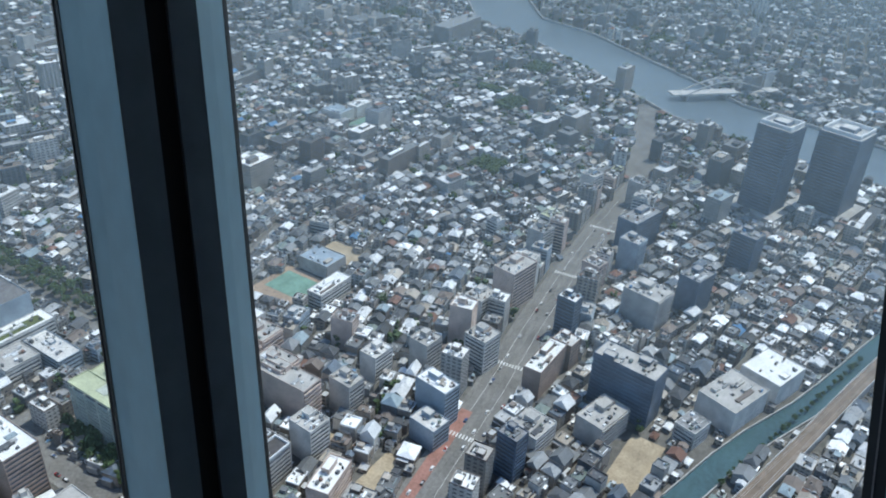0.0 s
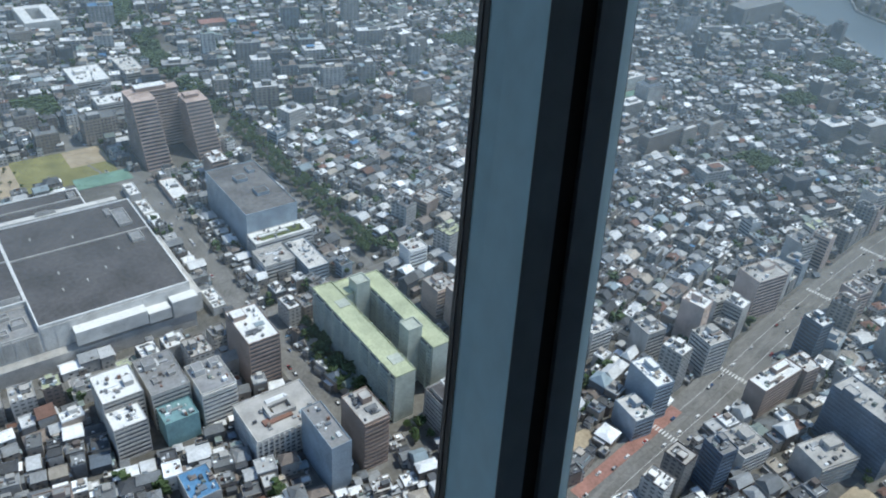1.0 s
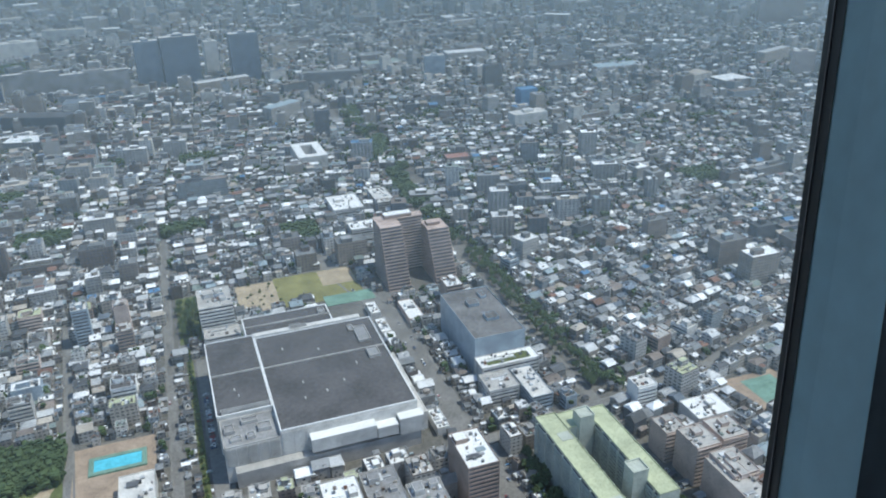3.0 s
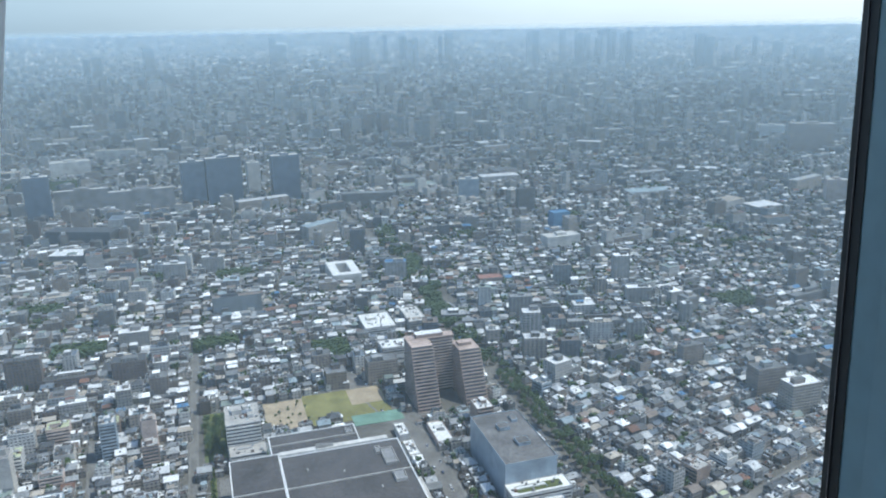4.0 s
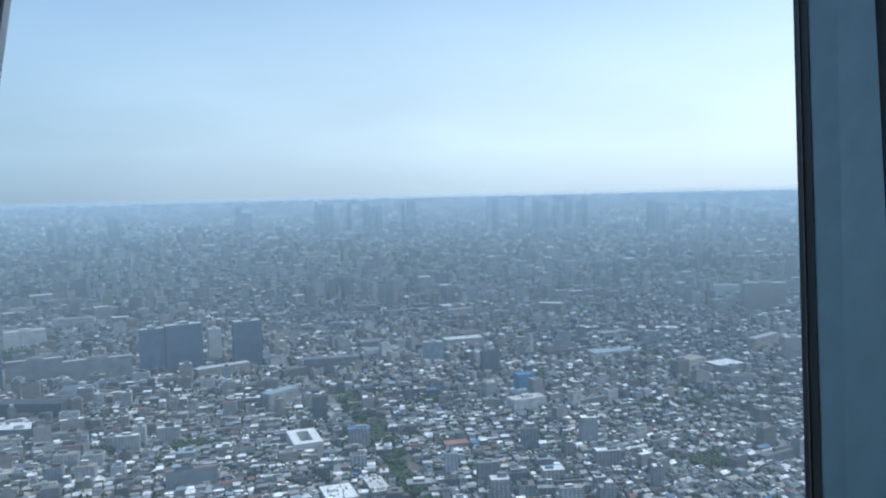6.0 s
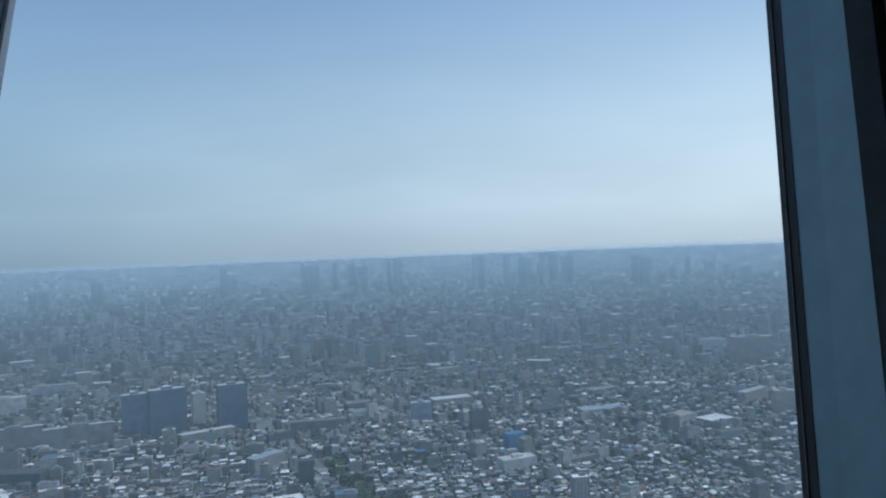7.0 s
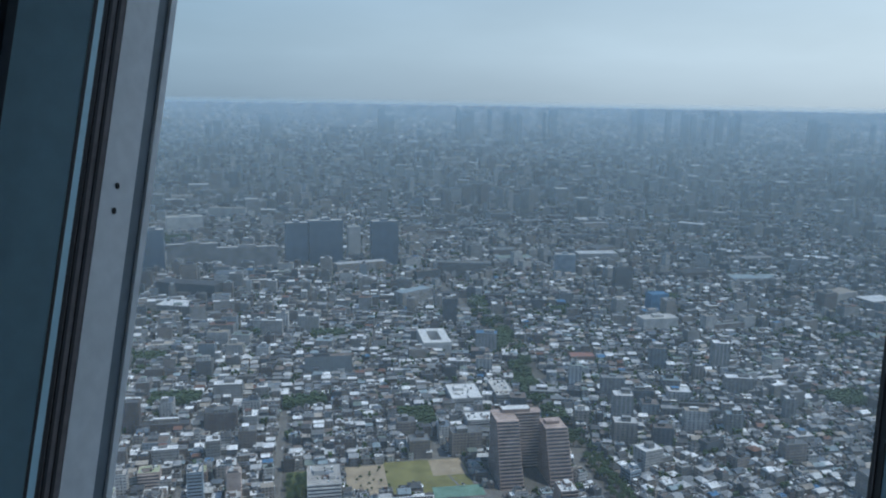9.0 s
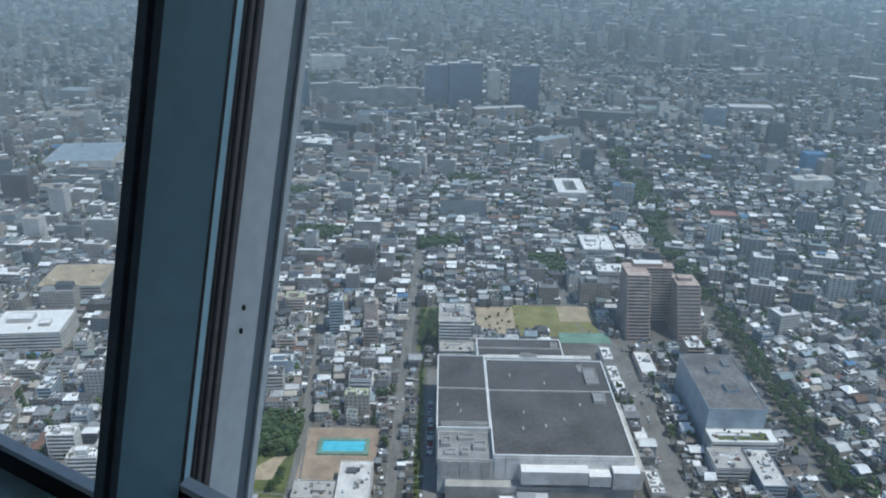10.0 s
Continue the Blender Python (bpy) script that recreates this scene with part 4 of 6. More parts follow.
# ------------------------------------------------------------------ across the wide avenue
flat("sports_court", 368, 360, 414, 408, 0.3, M_REDCOURT, "reddish school sports ground", "sports ground")
flat("sports_pitch", 380, 366, 408, 402, 0.38, M_COURT, "green sports pitch", "sports ground")
rblock("gymnasium", "school gymnasium with a pale blue-grey roof", "gymnasium", 417, 368, 441, 399, 12, wall=M_CONCRETE, roof=M_BLUEGREY, style="plain")
rblock("school_building", "long school wing with a white roof", "school", 380, 342, 416, 356, 14, wall=M_PALE, roof=M_WHITE, ends="none")
flat("school_yard", 442, 365, 470, 405, 0.2, M_TAN, "bare tan school yard", "yard")
flat("sports_pitch", 690, 545, 738, 577, 0.3, M_COURT, "pale green far sports pitch", "sports ground")
rblock("gymnasium", "far gymnasium with a pale blue roof", "gymnasium", 690, 582, 716, 612, 14, wall=M_PALE, roof=M_BLUEGREY, style="plain")
rblock("school_building", "far school wing with a white roof", "school", 722, 582, 752, 598, 14, wall=M_PALE, roof=M_WHITE, style="plain")
RZ = -15.0
block("depot", "wide pale depot with a grey roof and roof tank pens", "depot", 455, 49.5, 40, 28, 19, -17.5, M_PALE, M_CONCRETE, "plain", tops=((8, 2, 9, 3, 1.6), (8, -4, 9, 3, 1.6), (-10, 8, 5, 4, 2)))
block("depot", "wide depot with a bright white roof and rim", "depot", 498, 34, 34, 29, 19, -17.5, M_PALE, M_WHITE, "plain", tops=((-4, -10, 6, 5, 1.5),))
block("office_block", "small grey office block with a pale-rimmed roof", "office block", 414, 63, 18, 15, 14, RZ, M_PALE, M_GREYROOF, "bands", ends="none", tops=((4, -2, 6, 4, 1),))
# the slab's shade is painted: dark blue walls and navy core
block("apartment_slab", "slab-shaped apartment block with shade put into its dark blue walls", "apartment block", 416, 110, 19, 44, 40, -6, M_STEELBLUE, M_CONCRETE, "bands", ends="y", core=M_NAVY, clutter=6, tops=((-6, 12, 6, 8, 3), (5, -8, 6, 8, 3)))
for cx, cy, w, d, h, rz, wall, roof, lab in (
        (470, 178, 12, 15, 34, -5, M_STEELBLUE, M_WHITE, "slim dark glass office tower with a pale roof"),
        (407, 165, 40, 13, 24, 0, M_BROWN, M_WHITE, "dark brown block with a bright white roof"),
        (398, 210, 18, 18, 28, -8, M_PALE, M_CONCRETE, "pale apartment tower with balconies"),
        (334, 205, 14, 25, 30, -8, M_BLUEGREY, M_WHITE, "blue-grey office block with a white roof"),
        (314, 197, 15, 20, 17, -8, M_BLUEGREY, M_PALE, "low blue-grey wing in front of an office block"),
        (350, 144, 22, 21, 16, -8, M_PALE, M_CONCRETE, "wide pale block with a light rounded roof"),
        (318, 142, 12, 14, 34, -8, M_STEELBLUE, M_GREYROOF, "dark blue office tower with a pale top"),
        (384, 112, 30, 20, 18, -12, M_CONCRETE, M_CONCRETE, "grey apartment block with long balconies"),
        (522, 136, 24, 30, 30, -10, M_CONCRETE, M_CONCRETE, "grey apartment block with stacked balconies"),
        (565, 112, 24, 18, 32, -14, M_STEELBLUE, M_GREYROOF, "apartment block with shade put into its dark blue walls"),
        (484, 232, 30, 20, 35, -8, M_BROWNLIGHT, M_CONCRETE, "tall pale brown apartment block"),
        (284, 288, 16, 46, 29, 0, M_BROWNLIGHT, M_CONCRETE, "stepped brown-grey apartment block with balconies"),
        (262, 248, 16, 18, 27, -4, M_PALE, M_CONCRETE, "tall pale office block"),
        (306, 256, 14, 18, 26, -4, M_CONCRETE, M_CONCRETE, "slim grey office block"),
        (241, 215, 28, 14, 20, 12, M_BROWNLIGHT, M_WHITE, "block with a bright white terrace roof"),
        (636, 187, 42, 20, 32, -12, M_STEELBLUE, M_GREYROOF, "wide apartment block with shade put into its dark walls"),
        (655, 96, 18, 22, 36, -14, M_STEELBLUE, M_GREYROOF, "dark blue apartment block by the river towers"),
        (592, 176, 16, 18, 30, -8, M_BLUEGREY, M_CONCRETE, "blue-grey apartment block with balconies"),
        (345, 262, 18, 14, 22, -4, M_PALE, M_PALE, "pale mid-rise apartment block"),
        (372, 240, 16, 16, 26, -6, M_CONCRETE, M_CONCRETE, "grey mid-rise apartment block"),
        (446, 240, 20, 16, 24, -6, M_PALE, M_CONCRETE, "pale mid-rise block along the avenue"),
        (436, 163, 14, 16, 22, -6, M_BROWN, M_PALE, "dark mid-rise block along the avenue"),
        (455, 140, 12, 14, 20, -10, M_CONCRETE, M_WHITE, "narrow mid-rise block with a white roof"),
        (560, 248, 18, 16, 30, -6, M_CONCRETE, M_GREYROOF, "grey mid-rise block along the avenue"),
        (545, 190, 14, 16, 24, -8, M_BROWNLIGHT, M_CONCRETE, "tan mid-rise block along the avenue"),
        (700, 262, 18, 16, 28, -8, M_PALE, M_CONCRETE, "pale mid-rise block along the avenue"),
        (718, 218, 16, 18, 26, -8, M_CONCRETE, M_GREYROOF, "grey mid-rise block along the avenue")):
    block("office_block", lab, "office block", cx, cy, w, d, h, rz, wall, roof, "balcony" if "balcon" in lab else "bands", tops=((w * 0.15, d * 0.15, w * 0.35, d * 0.35, 3.5),), ends="none" if "tower" in lab else "x", clutter=4)
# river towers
# shade on the first tower is put into its wall colour
for cx, cy, w, d, h, lab in ((780, 112, 32, 34, 94, "tall apartment tower near the river, shade put into its dark blue walls"), (824, 58, 40, 40, 88, "tall dark apartment tower with a white crown near the river")):
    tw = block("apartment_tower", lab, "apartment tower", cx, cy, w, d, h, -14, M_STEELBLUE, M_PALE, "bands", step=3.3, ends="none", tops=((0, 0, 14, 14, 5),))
    part("crown", Shape().ring(-w / 2 + 2, -d / 2 + 2, w / 2 - 2, d / 2 - 2, h, h + 4, 1.5), M_WHITE, tw, "white roof-top crown")
    part("podium", Shape().box(-w / 2 - 9, -d / 2 - 9, 0, w / 2 + 9, d / 2 + 9, 8), M_CONCRETE, tw, "grey podium")
# bridge
bridge = thing("road_bridge", 1120, 246, 0, -43, "pale arched road bridge over the river", "bridge")
part("deck", Shape().box(-84, -9, 8, 84, 9, 10), M_PALE, bridge)
for sy in (-9, 9):
    arch = Shape()
    for k in range(24):
        a0, a1 = k / 24, (k + 1) / 24
        z0, z1 = 10 + 16 * math.sin(math.pi * a0), 10 + 16 * math.sin(math.pi * a1)
        x0, x1 = -62 + 124 * a0, -62 + 124 * a1
        i = len(arch.v)
        for x, z in ((x0, z0), (x1, z1)):
            for dy, dz in ((-0.7, -0.9), (0.7, -0.9), (0.7, 0.9), (-0.7, 0.9)):
                arch.v.append((x, sy + dy, z + dz))
        for q in range(4):
            arch.f.append((i + q, i + (q + 1) % 4, i + 4 + (q + 1) % 4, i + 4 + q))
            arch.m.append(0)
    part("arch", arch, M_PALE, bridge, "pale steel arch")
for x in (-62, 0, 62):
    part("pier", Shape().box(x - 2, -8, 0, x + 2, 8, 8), M_CONCRETE, bridge)
# railway viaduct
lone("viaduct", ribbon(RAIL, 10.5, 0.0, 7.4), M_CONCRETE, "long concrete railway viaduct beside the canal", "viaduct", "structure")
lone("track_bed", ribbon(RAIL, 9.4, 7.4, 7.7), M_BALLAST, "brown ballasted track bed on the viaduct", "railway", "structure")
for k, sd in enumerate((-3.0, -1.9, 1.9, 3.0)):
    lone("rail_%d" % (k + 1), ribbon(RAIL, 0.16, 7.7, 7.9, side=sd), M_STEEL, "rusty steel running rail", "rail", "structure")
for k, sd in enumerate((-5.1, 5.1)):
    lone("viaduct_wall_%d" % (k + 1), ribbon(RAIL, 0.3, 7.4, 8.9, side=sd), M_PALE, "pale parapet wall of the railway viaduct", "wall", "structure")
boat = thing("barge", 521, 22, 0.12, -15, "small barge with a pale blue roof moored in the canal", "boat")
part("hull", Shape().prism([(-7, -2), (6, -2), (8, 0), (6, 2), (-7, 2)], 0, 1.0), M_CONCRETE, boat)
part("cabin", Shape().box(-5, -1.8, 1.0, 4, 1.8, 3.0, 0, 1), [M_PALE, M_WHITE], boat, "white cabin roof")
flat("building_site", 345, 72, 396, 94, 0.2, M_TAN, "bare tan building plot by the canal", "building site")
flat("yard", 256, 242, 282, 262, 0.2, M_TAN, "bare ochre yard", "yard")
flat("yard", 254, 198, 290, 211, 0.2, M_TAN, "bare ochre yard", "yard")
# dark far blocks and far landmarks
for cx, cy, w, d, h, rz, wall, lab in (
        (46, 1652, 70, 30, 96, 6, M_NAVY, "far wide dark blue-grey apartment slab"),
        (168, 1640, 56, 28, 95, 6, M_NAVY, "far dark blue-grey apartment slab"),
        (-293, 1612, 44, 30, 87, 6, M_NAVY, "far steel-blue apartment tower"),
        (-14, 1648, 46, 26, 92, 6, M_STEELBLUE, "far dark steel-blue apartment slab with a pale parapet"),
        (108, 1700, 26, 24, 74, 6, M_PALE, "far slim white apartment tower"),
        (-112, 1625, 120, 16, 47, 6, M_GREYROOF, "far long grey apartment slab"),
        (-225, 1672, 100, 16, 46, 6, M_GREYROOF, "far long grey apartment slab"),
        (540, 1112, 58, 26, 22, 3, M_PALE, "far pale blue-white block"),
        (1600, 1925, 72, 40, 48, -30, M_WHITE, "far white flat-roofed block"),
        (1560, 1720, 110, 40, 78, -30, M_BROWN, "far brownish apartment slab"),
        (-300, 2100, 90, 40, 40, 10, M_PALE, "far pale block"),
        (1180, 1220, 40, 24, 45, -25, M_BROWNLIGHT, "far tan apartment block"),
        (520, 1500, 40, 22, 45, -12, M_BLUEGREY, "far grey apartment block")):
    block("apartment_slab", lab, "apartment block", cx, cy, w, d, h, rz, wall, M_PALE, "bands", step=6.2, ends="none", tops=((0, 0, w * 0.3, d * 0.4, 4),), core=wall)
block("exhibition_hall", "long low hall with a pale steel-blue roof", "hall", -558, 1212, 100, 110, 15, 8, M_PALE, M_BLUEGREY, "plain", clutter=4)
block("sports_hall", "wide hall with an olive-tan flat roof", "hall", -370, 741, 62, 56, 15, 4, M_CONCRETE, M_TAN, "bands", ends="none", clutter=5)
block("station_building", "long pale building with a white flat roof and red fascia", "station", -362, 628, 62, 46, 20, 6, M_CONCRETE, M_WHITE, "bands", ends="none", trim=M_PALE, tops=((-10, 4, 22, 12, 4), (14, -6, 9, 8, 3)), clutter=6)
block("sports_hall", "far hall with a bright blue roof", "hall", 592, 1226, 32, 22, 30, 3, M_BLUEROOF, M_BLUEROOF, "plain")
block("clubhouse", "low building with a rust-red roof", "clubhouse", 373, 989, 34, 20, 8, -6, M_BROWN, M_RED_PAVE, "plain")

# ------------------------------------------------------------------ the town between
rng = np.random.default_rng(7)
GREEN_AREAS = [(267, 432, 284, 730), (262, 735, 284, 790), (266, 905, 302, 985), (270, 1060, 312, 1180), (225, 384, 262, 404), (192, 250, 209, 272),
               (-150, 422, -101, 512), (-19, 620, 3, 708), (392, 88, 420, 100), (246, 300, 262, 380), (1660, 1150, 1800, 1280), (-420, 1900, -260, 2000), (600, 1240, 660, 1300), (400, 1210, 440, 1240)]
# small parks and temple groves among the far houses
lawn = random.Random(3)
while len(GREEN_AREAS) < 62:
    gx, gy, ga, gb = lawn.uniform(-900, 2000), lawn.uniform(350, 2700), lawn.uniform(18, 55), lawn.uniform(18, 45)
    if 700 < math.hypot(gx, gy) < 2800 and not any(gx - ga < q[2] and gx + ga > q[0] and gy - gb < q[3] and gy + gb > q[1] for q in TAKEN):
        GREEN_AREAS.append((gx - ga / 2, gy - gb / 2, gx + ga / 2, gy + gb / 2))
for g4 in GREEN_AREAS:
    TAKEN.append(g4)
TK = np.array(TAKEN)


def to_line(x, y, line):
    best = np.full(len(x), 1e9)
    for (ax, ay), (bx, by) in zip(line, line[1:]):
        dx, dy = bx - ax, by - ay
        t = np.clip(((x - ax) * dx + (y - ay) * dy) / (dx * dx + dy * dy), 0, 1)
        best = np.minimum(best, np.hypot(x - ax - t * dx, y - ay - t * dy))
    return best


def free(x, y, r):
    ok = np.ones(len(x), bool)
    for x0, y0, x1, y1 in TK:
        ok &= ~((x > x0 - r) & (x < x1 + r) & (y > y0 - r) & (y < y1 + r))
    for line, w in LANES:
        ok &= to_line(x, y, line) > w / 2 + 1.6 + r * 0.85
    for line, w in ((CANAL, 19), (RAIL, 13), (RIVER, 132)):
        ok &= to_line(x, y, line) > w / 2 + r
    d = np.hypot(x, y)
    a = np.degrees(np.arctan2(x, y))
    return ok & (d > 210) & (a > -42) & (a < 112)


# quarters, each with its own street grid
seeds = []
for i in range(-14, 18):
    for j in range(-8, 18):
        seeds.append((i * 300 + rng.uniform(-110, 110), j * 300 + rng.uniform(-110, 110)))
seeds = np.array([s for s in seeds if math.hypot(*s) < 4900 and (s[1] > -2200)])
turn = rng.normal(0, 13, len(seeds))
for i, (sx, sy) in enumerate(seeds):
    if sx < 330 and 200 < sy < 1000:
        turn[i] = rng.normal(0, 1.5)
    elif sx < 800 and sy < 330:
        turn[i] = rng.normal(-10, 3)


def quarter(x, y):
    out = np.empty(len(x), int)
    for k in range(0, len(x), 20000):
        d = (x[k:k + 20000, None] - seeds[:, 0]) ** 2 + (y[k:k + 20000, None] - seeds[:, 1]) ** 2
        out[k:k + 20000] = d.argmin(1)
    return out


def plots(cell_x, cell_y, lane, r0, r1):
    """Centres of plots in pairs of rows with a lane between, quarter by quarter."""
    X, Y, T = [], [], []
    for i, (sx, sy) in enumerate(seeds):
        d = math.hypot(sx, sy)
        a = math.degrees(math.atan2(sx, sy))
        if d < r0 - 340 or d > r1 + 340 or (d > 700 and (a < -45 or a > 112)):
            continue
        nx, ny = int(300 / cell_x), int(300 / cell_y)
        u = (np.arange(-nx, nx + 1)) * cell_x
        v = np.arange(-ny, ny + 1) * cell_y
        v = v + np.floor(np.arange(len(v)) / 2) * lane - len(v) / 4 * lane
        u = u + np.floor(np.arange(len(u)) / 9) * lane * 1.2 - len(u) / 18 * lane
        U, V = np.meshgrid(u, v)
        U = (U + rng.uniform(-0.6, 0.6, U.shape) * cell_x * 0.25).ravel()
        V = (V + rng.uniform(-0.5, 0.5, V.shape) * cell_y * 0.12).ravel()
        c, s = math.cos(radians(turn[i])), math.sin(radians(turn[i]))
        x, y = sx + U * c - V * s, sy + U * s + V * c
        dd = np.hypot(x, y)
        k = (dd >= r0) & (dd < r1) & (np.abs(x - sx) < 330) & (np.abs(y - sy) < 330)
        x, y = x[k], y[k]
        k = quarter(x, y) == i if len(x) else np.zeros(0, bool)
        X.append(x[k]), Y.append(y[k]), T.append(np.full(k.sum(), radians(turn[i])))
    return np.concatenate(X), np.concatenate(Y), np.concatenate(T)


# mid-rise buildings on their own wide plots
def midrises(cell, r0, r1, chance):
    x, y, t = plots(cell, cell, 6, r0, r1)
    # taller buildings gather in clusters
    crowd = 0.5 + 0.5 * np.sin(x / 130 + 1.9 * np.sin(y / 190)) * np.sin(y / 110 + 1.4 * np.sin(x / 240))
    chance = chance * (0.35 + 1.5 * crowd ** 1.5)
    near_road = np.min([to_line(x, y, l) for l, _ in LANES[:6]], axis=0)
    keep = (rng.random(len(x)) < chance * (1 + 2.2 * (near_road < 45)) * np.where(x < -0.16 * y, 4.0, np.where(x < -20, 2.5, 1.0))) & free(x, y, 9)
    x, y, t = x[keep], y[keep], t[keep]
    n = len(x)
    w, d = rng.uniform(11, 21, n), rng.uniform(11, 20, n)
    h = rng.choice([13, 16, 19, 22, 25, 31, 37], n, p=[.24, .22, .19, .14, .11, .07, .03]) + rng.uniform(-1, 1, n)
    return x, y, t, w, d, h


MX, MY, MT, MW, MD, MH = midrises(34, 215, 720, 0.16)
WALL_SET = [M_PALE, M_CONCRETE, M_BROWNLIGHT, M_PALE, M_BROWN, M_BLUEGREY, M_WHITE, M_CONCRETE]
ROOF_SET = [M_CONCRETE, M_GREYROOF, M_WHITE, M_PALE, M_CONCRETE, M_GREYROOF, M_GREENROOF, M_DARKROOF, M_WHITE]
WALL_WORD = {M_PALE: "pale", M_CONCRETE: "grey concrete", M_BROWNLIGHT: "tan tiled", M_BROWN: "dark brown tiled", M_BLUEGREY: "blue-grey", M_WHITE: "white", M_MID_WALL: "many-windowed"}
order = np.argsort(np.hypot(MX, MY))[:112]
for k in order:
    wall, roof = WALL_SET[rng.integers(len(WALL_SET))], ROOF_SET[rng.integers(len(ROOF_SET))]
    w, d, h = MW[k], MD[k], MH[k]
    style = ["bands", "balcony", "plain"][rng.integers(3)]
    if style == "plain":
        wall = M_MID_WALL
    tops = [(rng.uniform(-.2, .2) * w, rng.uniform(-.2, .2) * d, w * rng.uniform(.25, .45), d * rng.uniform(.25, .45), rng.uniform(2.5, 4.5))]
    if rng.random() < 0.5:
        tops.append((-0.32 * w, 0.3 * d, w * 0.18, d * 0.18, 1.6))
    block("apartment_block", WALL_WORD[wall] + " mid-rise apartment block with a flat roof", "apartment block", MX[k], MY[k], w, d, h, math.degrees(MT[k]), wall, roof,
          style, tops=tops, ends=["x", "y", "none"][rng.integers(3)], group="mid-rise blocks", keep=False, clutter=1)
# narrow street-front buildings that line the main roads
FRONT = []
for line, half, s0, s1, tall in ((AVENUE, 16.5, 60, 640, (14, 34)), (ROAD_R, 9.0, 20, 150, (12, 30)), (ROAD_X, 5.0, 130, 420, (9, 20))):
    for sg in (-1, 1):
        s = s0
        while s < s1:
            fw, fd, fh = rng.uniform(8, 14), rng.uniform(11, 17), rng.uniform(*tall)
            p = along(line, s + fw / 2, sg * (half + fd / 2 + 1.5))
            s += fw + rng.uniform(0.5, 4)
            if p is None or rng.random() < 0.12:
                continue
            px, py = np.array([p[0]]), np.array([p[1]])
            hit = any(x0 - 6.5 < p[0] < x1 + 6.5 and y0 - 6.5 < p[1] < y1 + 6.5 for x0, y0, x1, y1 in TAKEN) or min(to_line(px, py, l)[0] - w_ / 2 for l, w_ in LANES) < 6
            hit = hit or any(math.hypot(p[0] - q[0], p[1] - q[1]) < 11.5 for q in FRONT) or np.min(np.hypot(MX[order] - p[0], MY[order] - p[1])) < 17
            if hit:
                continue
            FRONT.append(p)
            plain = rng.random() < 0.6
            wall, roof = (M_MID_WALL if plain else WALL_SET[rng.integers(len(WALL_SET))]), ROOF_SET[rng.integers(len(ROOF_SET))]
            block("street_block", WALL_WORD[wall] + " narrow street-front block with a cluttered flat roof", "street block", p[0], p[1], fw, fd, fh, p[2], wall, roof,
                  "plain" if plain else "bands", tops=[(rng.uniform(-.2, .2) * fw, rng.uniform(-.2, .2) * fd, fw * .4, fd * .35, rng.uniform(2.4, 4))], ends="y", group="street-front blocks", keep=False, clutter=1)
FX, FY, FT, FW, FD, FH = midrises(38, 720, 2300, 0.42)
FW = FW * rng.uniform(0.9, 1.8, len(FX))
# long school and estate slabs
slab_k = rng.random(len(FX)) < 0.07
FW, FD, FH = np.where(slab_k, rng.uniform(40, 72, len(FX)), FW), np.where(slab_k, 12.0, FD), np.where(slab_k, rng.uniform(12, 20, len(FX)), FH)
FH = FH * (1.0 + 0.35 * (rng.random(len(FX)) < 0.25))
GX, GY, GT, GW, GD, GH2 = midrises(48, 2300, 4780, 0.5)
rim = 1 - land(np.hypot(GX, GY)) / 350
GW, GD, GH2 = GW * rng.uniform(1.0, 2.2, len(GX)) * rim, GD * 1.2 * rim, rim * GH2 * rng.choice([1.0, 1.4, 1.9, 2.6], len(GX), p=[.5, .3, .15, .05])
RX = np.concatenate([MX, FX, GX, [p[0] for p in FRONT]])
RY = np.concatenate([MY, FY, GY, [p[1] for p in FRONT]])


def clear_of_midrises(x, y, r):
    """Boolean: no mid-rise centre within r."""
    cells = {}
    for a, b in zip(RX, RY):
        cells.setdefault((int(a // 40), int(b // 40)), []).append((a, b))
    ok = np.ones(len(x), bool)
    for i in range(len(x)):
        cx, cy = int(x[i] // 40), int(y[i] // 40)
        for p in itertools.product((cx - 1, cx, cx + 1), (cy - 1, cy, cy + 1)):
            for a, b in cells.get(p, ()):
                if (x[i] - a) ** 2 + (y[i] - b) ** 2 < r * r:
                    ok[i] = False
    return ok


